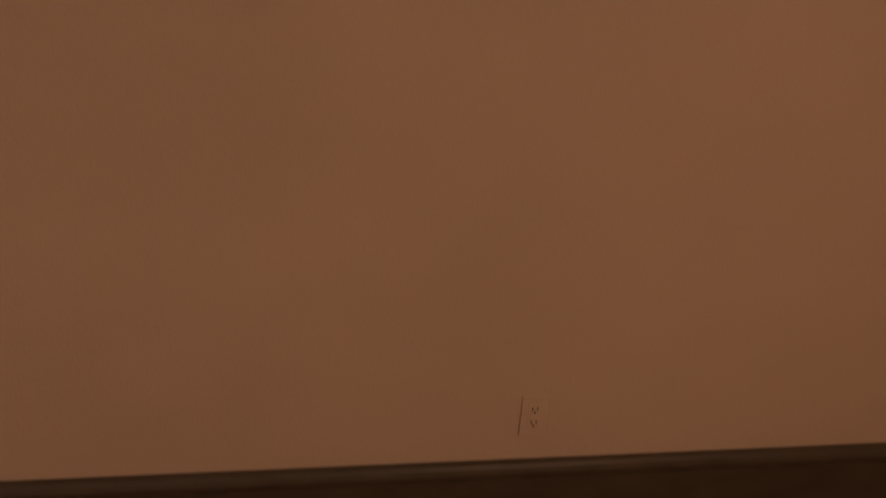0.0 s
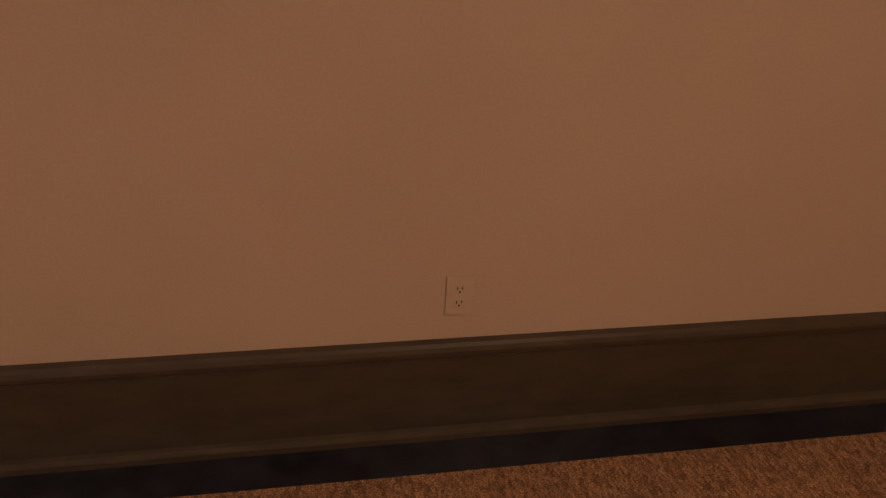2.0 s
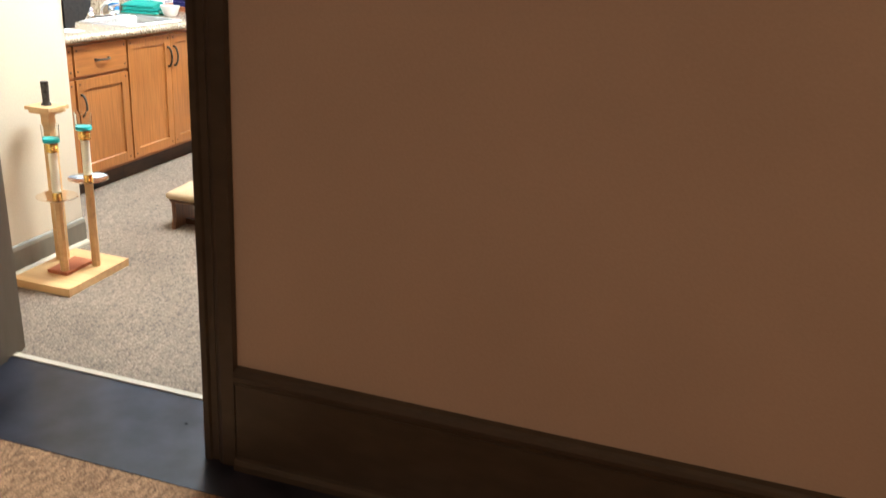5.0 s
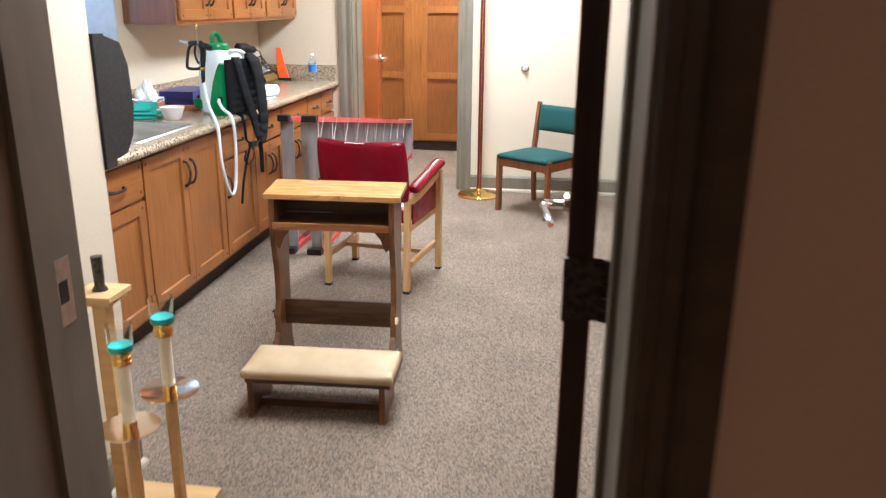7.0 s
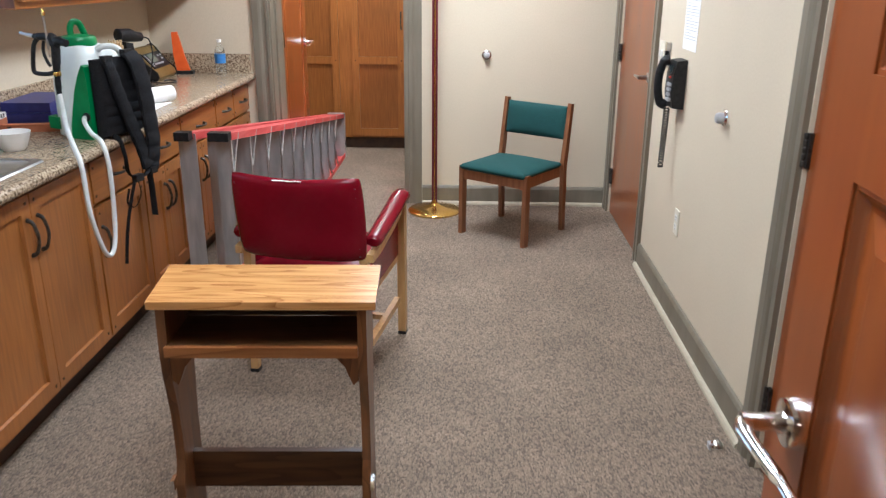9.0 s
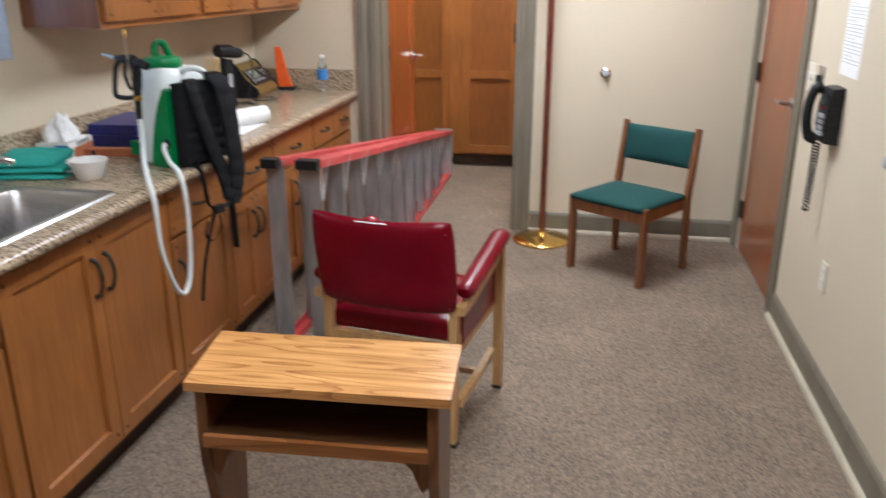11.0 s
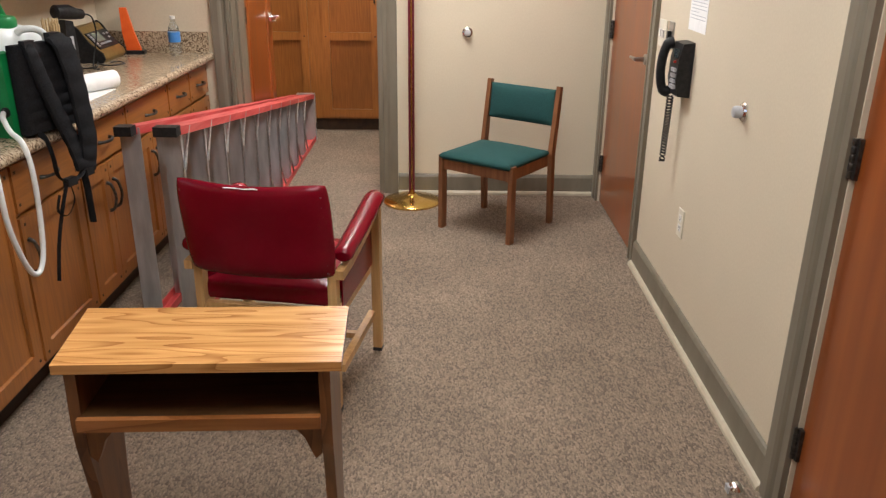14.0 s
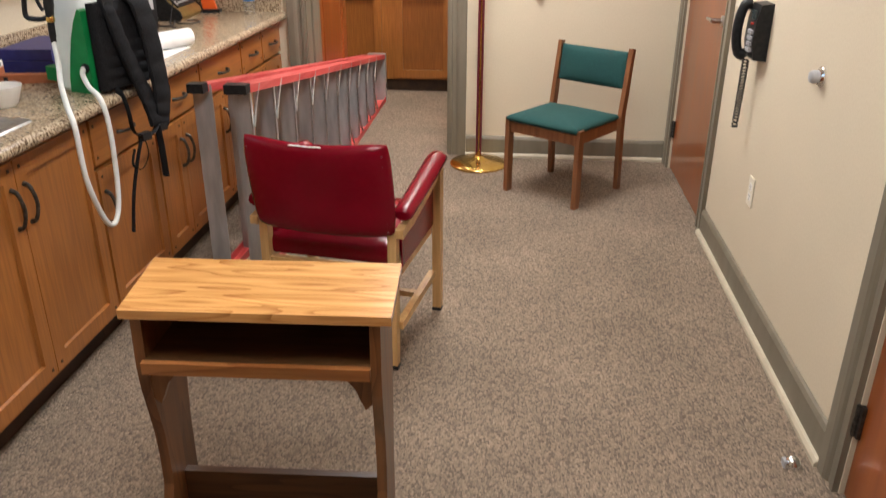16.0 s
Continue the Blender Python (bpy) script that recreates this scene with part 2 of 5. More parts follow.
MAROON = mat("maroon_paint", (0.10, 0.008, 0.018), 0.3, 0, (0.14, 0.012, 0.025), 20, (1, 1, 0.1))
WAX = mat("ivory_wax", (0.74, 0.68, 0.52), 0.5, 0, (0.78, 0.72, 0.56), 12)
TEALW = mat("teal_wax", (0.05, 0.42, 0.38), 0.4, 0, (0.08, 0.50, 0.45), 12)
GLASS = mat("clear_glass", (0.95, 0.97, 0.97), 0.03, 0, None, 5, trans=1.0, ior=1.3)
CLEAR = mat("clear_plastic", (0.86, 0.92, 0.95), 0.08, 0, None, 5, trans=0.95, ior=1.2)
HOSE = mat("translucent_hose", (0.66, 0.68, 0.66), 0.35, 0, (0.72, 0.74, 0.72), 30)
GOLDBOX = mat("bronze_metal", (0.26, 0.17, 0.05), 0.4, 0.6, (0.34, 0.23, 0.08), 30)
BLIND = mat("grey_blind_slat", (0.30, 0.31, 0.33), 0.5, 0, (0.36, 0.37, 0.39), 20)
REVEAL = mat("window_reveal_paint", (0.42, 0.42, 0.43), 0.6, 0, (0.47, 0.47, 0.48), 30, bump=0.06)
SCREEN = mat("dark_display", (0.03, 0.04, 0.04), 0.15, 0, (0.04, 0.05, 0.05), 20)
KEYGREY = mat("grey_keys", (0.35, 0.35, 0.36), 0.5, 0, (0.45, 0.45, 0.46), 20)
LCD = mat("grey_green_display", (0.16, 0.19, 0.15), 0.2, 0, (0.20, 0.23, 0.18), 20)
REDDOT = mat("red_key", (0.5, 0.03, 0.02), 0.5)
STRAW = mat("straw_sticks", (0.5, 0.36, 0.18), 0.8, 0, (0.6, 0.45, 0.25), 120)
REDGLASS = mat("dark_red_cup", (0.16, 0.006, 0.015), 0.2, 0, (0.2, 0.01, 0.02), 10)
DIFF = bpy.data.materials.new("lamp_diffuser")
DIFF.use_nodes = True
DIFF.node_tree.nodes["Principled BSDF"].inputs["Emission Color"].default_value = (1.0, 0.93, 0.82, 1)
DIFF.node_tree.nodes["Principled BSDF"].inputs["Emission Strength"].default_value = 3.0

# ---- mesh helpers ----


def box(bm, x0, x1, y0, y1, z0, z1, m=None):
    v = [bm.verts.new(Vector(c) if m is None else m @ Vector(c)) for c in
         ((x0, y0, z0), (x1, y0, z0), (x1, y1, z0), (x0, y1, z0), (x0, y0, z1), (x1, y0, z1), (x1, y1, z1), (x0, y1, z1))]
    for f in ((3, 2, 1, 0), (4, 5, 6, 7), (0, 1, 5, 4), (1, 2, 6, 5), (2, 3, 7, 6), (3, 0, 4, 7)):
        bm.faces.new([v[i] for i in f])


def hexa(bm, low, high):
    """A block between two four-cornered outlines, given anticlockwise from above."""
    v = [bm.verts.new(c) for c in (*low, *high)]
    for f in ((3, 2, 1, 0), (4, 5, 6, 7), (0, 1, 5, 4), (1, 2, 6, 5), (2, 3, 7, 6), (3, 0, 4, 7)):
        bm.faces.new([v[i] for i in f])


def lathe(bm, profile, x=0.0, y=0.0, seg=24, m=None, cap=True):
    rings = []
    for r, z in profile:
        ring = []
        for i in range(seg):
            a = 2 * math.pi * i / seg
            c = Vector((x + r * math.cos(a), y + r * math.sin(a), z))
            ring.append(bm.verts.new(c if m is None else m @ c))
        rings.append(ring)
    for a, b in zip(rings, rings[1:]):
        for i in range(seg):
            bm.faces.new((a[i], a[(i + 1) % seg], b[(i + 1) % seg], b[i]))
    if cap:
        bm.faces.new(rings[0][::-1])
        bm.faces.new(rings[-1])


def tube(bm, pts, r, seg=8, flat=1.0):
    pts = [Vector(p) for p in pts]
    rings = []
    side = None
    for i, p in enumerate(pts):
        d = (pts[min(i + 1, len(pts) - 1)] - pts[max(i - 1, 0)]).normalized()
        if side is None:
            side = d.cross(Vector((0, 0, 1)))
            if side.length < 0.05:
                side = d.cross(Vector((0, 1, 0)))
        else:
            side = side - d * side.dot(d)
        side.normalize()
        n = side.cross(d).normalized()
        rr = r[i] if isinstance(r, (list, tuple)) else r
        rings.append([bm.verts.new(p + side * rr * math.cos(2 * math.pi * k / seg) + n * rr * flat * math.sin(2 * math.pi * k / seg)) for k in range(seg)])
    for a, b in zip(rings, rings[1:]):
        for k in range(seg):
            bm.faces.new((a[k], a[(k + 1) % seg], b[(k + 1) % seg], b[k]))
    bm.faces.new(rings[0][::-1])
    bm.faces.new(rings[-1])


def smooth_path(pts, n=8):
    """Catmull-Rom points through pts."""
    p = [Vector(q) for q in pts]
    p = [p[0]] + p + [p[-1]]
    res = []
    for i in range(1, len(p) - 2):
        for k in range(n):
            t = k / n
            a, b, c, d = p[i - 1], p[i], p[i + 1], p[i + 2]
            res.append(0.5 * ((2 * b) + (c - a) * t + (2 * a - 5 * b + 4 * c - d) * t * t + (3 * b - a - 3 * c + d) * t ** 3))
    res.append(p[-2])
    return res


def prism(bm, outline, y0, y1, axis='y'):
    """An outline of (a, z) pairs pushed along y (a is x) or along x (a is y)."""
    def at(a, z, w):
        return (a, w, z) if axis == 'y' else (w, a, z)
    lo = [bm.verts.new(at(a, z, y0)) for a, z in outline]
    hi = [bm.verts.new(at(a, z, y1)) for a, z in outline]
    n = len(outline)
    for i in range(n):
        bm.faces.new((lo[i], lo[(i + 1) % n], hi[(i + 1) % n], hi[i]))
    bm.faces.new(lo[::-1])
    bm.faces.new(hi)


def cushion(bm, x0, x1, y0, y1, z0, z1, puff, nx=10, ny=10, r=0.02):
    """A padded block: rounded rim, domed top."""
    def grid(z, dome, inset):
        rows = []
        for j in range(ny + 1):
            row = []
            for i in range(nx + 1):
                u, v = i / nx, j / ny
                d = (1 - (2 * u - 1) ** 4) * (1 - (2 * v - 1) ** 4)
                row.append(bm.verts.new((x0 + inset + (x1 - x0 - 2 * inset) * u, y0 + inset + (y1 - y0 - 2 * inset) * v, z + dome * d)))
            rows.append(row)
        return rows
    def rim(z, inset):
        pts = [(i / nx, 0) for i in range(nx)] + [(1, j / ny) for j in range(ny)] + [(1 - i / nx, 1) for i in range(nx)] + [(0, 1 - j / ny) for j in range(ny)]
        return [bm.verts.new((x0 + inset + (x1 - x0 - 2 * inset) * u, y0 + inset + (y1 - y0 - 2 * inset) * v, z)) for u, v in pts]
    top, bot = grid(z1 - r, puff + r * 0.4, r * 0.5), grid(z0, 0, r * 0.5)
    def border(g):
        return [g[0][i] for i in range(nx)] + [g[j][nx] for j in range(ny)] + [g[ny][nx - i] for i in range(nx)] + [g[ny - j][0] for j in range(ny)]
    for g, flip in ((top, False), (bot, True)):
        for j in range(ny):
            for i in range(nx):
                f = (g[j][i], g[j][i + 1], g[j + 1][i + 1], g[j + 1][i])
                bm.faces.new(f[::-1] if flip else f)
    loops = [border(bot), rim(z0 + r * 0.6, 0), rim(z1 - r * 1.6, 0), border(top)]
    for a, b in zip(loops, loops[1:]):
        n = len(a)
        for i in range(n):
            bm.faces.new((a[i], a[(i + 1) % n], b[(i + 1) % n], b[i]))


def part(name, bm, material, parent=None, label="", smooth=False, bevel=0.0, move=None):
    if bevel:
        bmesh.ops.bevel(bm, geom=[e for e in bm.edges if e.is_manifold and e.calc_face_angle(0) > 0.6], offset=bevel, segments=2, affect='EDGES', clamp_overlap=True)
    bmesh.ops.recalc_face_normals(bm, faces=bm.faces)
    if move is not None:
        bmesh.ops.transform(bm, matrix=move, verts=bm.verts)
    me = bpy.data.meshes.new(name)
    bm.to_mesh(me)
    bm.free()
    if smooth:
        for f in me.polygons:
            f.use_smooth = True
        me.set_sharp_from_angle(angle=radians(40))
    me.materials.append(material)
    ob = new(name, me)
    if parent is not None:
        ob.parent = parent
    if label:
        tagged(ob, label)
    if name in ("pegs", "nail_heads", "slots"):
        tagged(ob, kind="stuff")
    return ob


def thing(name, label, category, m=None, group=""):
    ob = new(name)
    ob.empty_display_size = 0.05
    if m is not None:
        ob.matrix_world = m
    return tagged(ob, label, category, group)


def boxes(name, material, parent, *bs, label="", bevel=0.0, smooth=False):
    bm = bmesh.new()
    for b in bs:
        box(bm, *b)
    return part(name, bm, material, parent, label, smooth, bevel)


def setting(name, material, *bs, label="", category="", bevel=0.0):
    ob = boxes(name, material, None, *bs, bevel=bevel)
    return tagged(ob, label, category, kind="structure")


# ---- structure ----
H = 2.6
setting("floor", CARPET, (-2.4, 1.3, -0.36, 7.4, -0.1, 0.0), label="brown speckled loop-pile carpet", category="floor")
setting("hall_floor", HALLCARPET, (-3.0, 6.0, -5.2, -0.785, -0.1, 0.0), label="russet speckled hall carpet", category="floor")
setting("hall_floor_border", TILE, (-3.0, 6.0, -0.785, -0.36, -0.1, 0.002), label="black polished stone border at hall wall", category="floor border")
setting("threshold", SHOE, (-0.38, 0.555, -0.375, -0.352, 0.0, 0.007), label="pale metal carpet edge strip in the doorway", category="threshold", bevel=0.002)
setting("wall_west", WALL, (-2.34, -1.94, -0.32, 1.45, 0, H), (-2.34, -1.94, 2.65, 5.12, 0, H), (-2.34, -1.94, 1.45, 2.65, 0, 1.283), (-2.34, -1.94, 1.45, 2.65, 2.2, H), label="beige papered wall with recessed window", category="wall")
setting("wall_pier", WALL, (-1.94, -0.9, -0.32, 0.65, 0, H), label="cream papered wall pier beside the entry", category="wall")
setting("wall_south", WALL, (-2.34, -0.40, -0.39, -0.32, 0, H), (0.575, 1.2, -0.39, -0.32, 0, H), (-0.40, 0.575, -0.39, -0.32, 2.1, H), label="beige papered wall around the entry door", category="wall")
setting("hall_wall", HALLWALL, (-3.0, -0.40, -0.63, -0.39, 0, 3.0), (0.575, 6.0, -0.63, -0.39, 0, 3.0), (-0.40, 0.575, -0.63, -0.39, 2.1, 3.0), label="dim tan papered hall wall", category="wall")
setting("wall_east", WALL, (1.05, 1.2, -0.32, 0.98, 0, H), (1.05, 1.2, 1.90, 3.92, 0, H), (1.05, 1.2, 4.86, 5.12, 0, H), (1.05, 1.2, 0.98, 1.90, 2.1, H), (1.05, 1.2, 3.92, 4.86, 2.1, H), (1.2, 1.3, -0.32, 5.12, 0, H), label="beige papered wall with two doors", category="wall")
setting("wall_north_west", WALL, (-1.94, -1.18, 4.79, 5.12, 0, H), (-1.18, -0.32, 5.0, 5.12, 2.1, H), label="beige papered wall at the counter's end", category="wall")
setting("wall_north_east", WALL, (-0.32, 1.05, 5.0, 5.12, 0, H), label="beige papered wall behind the green chair", category="wall")
setting("passage_wall_west", WALL, (-1.9, -1.75, 5.12, 7.4, 0, H), label="beige papered passage wall", category="wall")
setting("passage_wall_east", WALL, (0.55, 0.7, 5.12, 7.4, 0, H), label="beige papered passage wall", category="wall")
setting("passage_wall_north", WALL, (-1.9, 0.7, 7.35, 7.5, 0, H), label="beige papered passage wall", category="wall")
setting("ceiling", CEIL, (-2.34, 1.3, -0.39, 7.5, H, H + 0.1), label="white ceiling", category="ceiling")
setting("hall_ceiling", CEIL, (-3.0, 6.0, -5.2, -0.39, 3.0, 3.1), label="white hall ceiling", category="ceiling")
setting("hall_wall_south", HALLWALL, (-3.0, 6.0, -5.35, -5.2, 0, 3.0), label="tan hall wall", category="wall")
setting("hall_wall_west", HALLWALL, (-3.15, -3.0, -5.2, -0.39, 0, 3.0), label="tan hall wall", category="wall")
setting("hall_wall_east", HALLWALL, (6.0, 6.15, -5.2, -0.39, 0, 3.0), label="tan hall wall", category="wall")


def base_run(name, x0, x1, y0, y1, axis, face):
    """Olive baseboard with a bevelled cap and a pale base shoe. face: the way it looks, along x or y."""
    bm = bmesh.new()
    prof = [(0, 0), (0.016, 0), (0.016, 0.112), (0.010, 0.127), (0.004, 0.132), (0, 0.132)]
    shoe = [(0.0165, 0), (0.034, 0), (0.033, 0.012), (0.026, 0.021), (0.0165, 0.024)]
    bm2 = bmesh.new()
    for b, pr in ((bm, prof), (bm2, shoe)):
        if axis == 'y':
            prism(b, [(x0 + face * a, z) for a, z in pr], y0, y1, 'y')
        else:
            prism(b, [(y0 + face * a, z) for a, z in pr], x0, x1, 'x')
    ob = tagged(part(name, bm, TRIM), "olive painted wooden baseboard", "baseboard", kind="structure")
    part("base_shoe", bm2, SHOE, ob, "pale beige base shoe")


base_run("baseboard_east", 1.05, 1.05, 2.012, 3.805, 'y', -1)
base_run("baseboard_north", -0.218, 1.05, 5.0, 5.0, 'x', -1)
base_run("baseboard_pier", -0.9, -0.9, -0.2, 0.65, 'y', 1)


def casing(name, x, y, z0, z1, w, axis, face, depth=0.02, paint=TRIM):
    """One upright of a door casing, stepped in three fillets. w runs along the wall, may be negative."""
    bm = bmesh.new()
    prof = [(0, 0), (0, depth * 0.75), (w * 0.18, depth * 0.8), (w * 0.22, depth * 0.45), (w * 0.42, depth * 0.5), (w * 0.5, depth * 0.8), (w * 0.62, depth), (w, depth), (w, 0)]
    ring = []
    for z in (z0, z1):
        ring.append([bm.verts.new((x + a, y + face * d, z) if axis == 'x' else (x + face * d, y + a, z)) for a, d in prof])
    n = len(prof)
    for i in range(n):
        bm.faces.new((ring[0][i], ring[0][(i + 1) % n], ring[1][(i + 1) % n], ring[1][i]))
    bm.faces.new(ring[0])
    bm.faces.new(ring[1][::-1])
    return tagged(part(name, bm, paint), "olive painted moulded door casing", "door casing", kind="structure")


# entry doorway: jambs, stop, casings
setting("door_jamb_entry_west", TRIM, (-0.40, -0.38, -0.625, -0.325, 0.003, 2.1), (-0.38, -0.368, -0.46, -0.41, 0.003, 2.08), label="olive painted door jamb with stop", category="door jamb", bevel=0.002)
setting("door_jamb_entry_east", TRIM, (0.555, 0.575, -0.625, -0.325, 0.003, 2.1), (0.545, 0.555, -0.44, -0.39, 0.003, 2.08), label="olive painted door jamb with stop", category="door jamb", bevel=0.002)
setting("door_head_entry", TRIM, (-0.38, 0.555, -0.625, -0.325, 2.08, 2.1), label="olive painted door head", category="door jamb")
casing("casing_entry_west", -0.388, -0.63, 0.003, 2.18, -0.105, 'x', -1, 0.024, HALLTRIM)
casing("casing_entry_east", 0.565, -0.63, 0.003, 2.18, 0.105, 'x', -1, 0.024, HALLTRIM)
casing("casing_entry_inner_west", -0.388, -0.32, 0.003, 2.18, -0.105, 'x', 1)
casing("casing_entry_inner_east", 0.565, -0.32, 0.003, 2.18, 0.105, 'x', 1)
setting("casing_entry_head", HALLTRIM, (-0.493, 0.67, -0.652, -0.63, 2.1, 2.2), label="olive painted door casing head", category="door casing")
strike = tagged(boxes("strike_plate", STEEL, None, (-0.3798, -0.3775, -0.405, -0.355, 0.97, 1.09), bevel=0.001), "worn steel strike plate on the door jamb", "strike plate")
boxes("latch_hole", BLACK, strike, (-0.3775, -0.3768, -0.392, -0.368, 1.01, 1.05))

# hall base: tall painted board with cap moulding and shoe
bm = bmesh.new()
prism(bm, [(-0.6300, 0.003), (-0.6500, 0.003), (-0.6500, 0.278), (-0.6550, 0.283), (-0.6550, 0.289), (-0.6600, 0.296), (-0.6620, 0.311), (-0.6570, 0.323), (-0.6480, 0.330), (-0.6300, 0.333)], 0.672, 6.0, 'x')
hb = tagged(part("hall_baseboard", bm, HALLTRIM), "tall dark olive painted hall baseboard", "baseboard", kind="structure")
bm = bmesh.new()
prism(bm, [(-0.6505, 0.003), (-0.6700, 0.003), (-0.6690, 0.022), (-0.6620, 0.036), (-0.6505, 0.04)], 0.672, 6.0, 'x')
part("base_shoe", bm, HALLTRIM, hb)
bm = bmesh.new()
prism(bm, [(-0.6300, 0.003), (-0.6500, 0.003), (-0.6500, 0.278), (-0.6600, 0.296), (-0.6620, 0.311), (-0.6480, 0.330), (-0.6300, 0.333)], -3.0, -0.4945, 'x')
tagged(part("hall_baseboard_west", bm, HALLTRIM), "tall dark olive painted hall baseboard", "baseboard", kind="structure")

# passage opening
setting("door_jamb_passage_west", TRIM, (-1.18, -1.16, 4.792, 5.118, 0, 2.1), (-1.16, -1.148, 4.9, 5.05, 0, 2.08), label="olive painted jamb of the passage door", category="door jamb", bevel=0.002)
setting("door_jamb_passage_east", TRIM, (-0.34, -0.32, 5.002, 5.118, 0, 2.1), label="olive painted jamb of the passage door", category="door jamb", bevel=0.002)
casing("casing_passage_west", -1.17, 4.79, 0, 2.18, -0.105, 'x', -1)
casing("casing_passage_east", -0.33, 5.0, 0, 2.18, 0.11, 'x', -1)
# casings on the east wall
casing("casing_far_south", 1.05, 3.91, 0, 2.18, -0.105, 'y', -1)
casing("casing_far_north", 1.05, 4.862, 0, 2.18, 0.105, 'y', -1)
casing("casing_near_north", 1.05, 1.905, 0, 2.18, 0.105, 'y', -1, 0.024)
casing("casing_near_south", 1.05, 0.975, 0, 2.18, -0.105, 'y', -1, 0.024)


def butt_hinge(parent, x, y, z, name="hinge"):
    bm = bmesh.new()
    for k in range(5):
        lathe(bm, [(0.0065, z - 0.05 + k * 0.0202), (0.0075, z - 0.048 + k * 0.0202), (0.0075, z - 0.033 + k * 0.0202), (0.0065, z - 0.031 + k * 0.0202)], x, y, 12)
    box(bm, x + 0.002, x + 0.012, y - 0.02, y + 0.02, z - 0.05, z + 0.05)
    part(name, bm, PEWTER, parent, "dull steel butt hinge", True)


def flat_door(name, y0, y1, hinge_y, lever_y, label):
    d = thing(name, label, "door", pose(1.062, (y0 + y1) / 2, 0.0))
    d["kind"] = "structure"
    w = (y1 - y0) / 2
    boxes("leaf", DOORW, d, (0, 0.042, -w, w, 0.008, 2.095), bevel=0.002)
    for z in (0.25, 1.06, 1.85):
        butt_hinge(d, -0.014, hinge_y - (y0 + y1) / 2, z)
    if lever_y is not None:
        ly = lever_y - (y0 + y1) / 2
        bm = bmesh.new()
        lathe(bm, [(0.026, 0), (0.026, 0.008), (0.012, 0.012), (0.010, 0.05), (0.013, 0.055)], 0, 0, 20, pose(0, ly, 1.0, 0, -90, 0))
        tube(bm, [(-0.05, ly, 1.0), (-0.055, ly + 0.03, 1.0), (-0.052, ly + 0.11, 0.998)], [0.010, 0.009, 0.007], 10)
        part("door_handle", bm, STEEL, d, "satin steel lever handle", True)
    return d


flat_door("door_2", 3.925, 4.855, 4.852, 4.03, "closed reddish veneered wooden door")
flat_door("door_3", 0.985, 1.895, 1.902, 1.07, "closed reddish-brown veneered wooden door")


def panel_door(name, m, width, rails, label, stile=0.115, thick=0.045, lever_side=1):
    """A stile-and-rail door hinged at its local origin and running along local y; local -x is the seen face."""
    d = thing(name, label, "door", m)
    d["kind"] = "structure"
    bm = bmesh.new()
    top = 2.06
    box(bm, 0, thick, 0, stile, 0.01, top)
    box(bm, 0, thick, width - stile, width, 0.01, top)
    for a, b in rails:
        box(bm, 0, thick, stile, width - stile, a, b)
    leaf = part("leaf", bm, DOORW, d, bevel=0.002)
    for (a0, a1), (b0, b1) in zip(rails, rails[1:]):
        bm = bmesh.new()
        y0, y1, z0, z1 = stile, width - stile, a1, b0
        for face in (0, 1):
            sx = (lambda v: v) if face == 0 else (lambda v: thick - v)
            loops = []
            for inset, dep in ((0.0, 0.003), (0.006, 0.0025), (0.014, 0.010), (0.020, 0.014), (0.026, 0.014), (0.062, 0.006), (0.066, 0.006)):
                loops.append([bm.verts.new((sx(dep), y0 + inset, z0 + inset)), bm.verts.new((sx(dep), y1 - inset, z0 + inset)), bm.verts.new((sx(dep), y1 - inset, z1 - inset)), bm.verts.new((sx(dep), y0 + inset, z1 - inset))])
            for p, q in zip(loops, loops[1:]):
                for i in range(4):
                    bm.faces.new((p[i], p[(i + 1) % 4], q[(i + 1) % 4], q[i]))
            bm.faces.new(loops[-1])
        part("panel", bm, DOORW, leaf, "raised moulded panel")
    return d


entry = panel_door("door_1", pose(0.481, -0.30, 0.0, 0, 0, -1.7), 0.90, [(0.01, 0.20), (0.70, 0.80), (1.32, 1.435), (1.95, 2.06)], "open red-stained panelled wooden entry door", 0.105)
boxes("leaf_edge", DOORE, entry, (0.003, 0.042, -0.003, 0.0, 0.01, 2.06))
for hz in (0.25, 1.06, 1.85):
    boxes("hinge", PEWTER, entry, (0.002, 0.044, -0.0055, -0.003, hz - 0.055, hz + 0.055), (-0.004, 0.004, -0.016, -0.004, hz - 0.055, hz + 0.055), label="dark butt hinge", bevel=0.001)
    bm = bmesh.new()
    for k in range(5):
        lathe(bm, [(0.007, hz - 0.055 + k * 0.022), (0.008, hz - 0.053 + k * 0.022), (0.008, hz - 0.037 + k * 0.022), (0.007, hz - 0.035 + k * 0.022)], 0.066, -0.004, 12)
    box(bm, 0.044, 0.06, -0.0055, -0.003, hz - 0.055, hz + 0.055)
    part("hinge_knuckle", bm, PEWTER, entry, "dark hinge knuckle bridging the gap to the jamb", True)


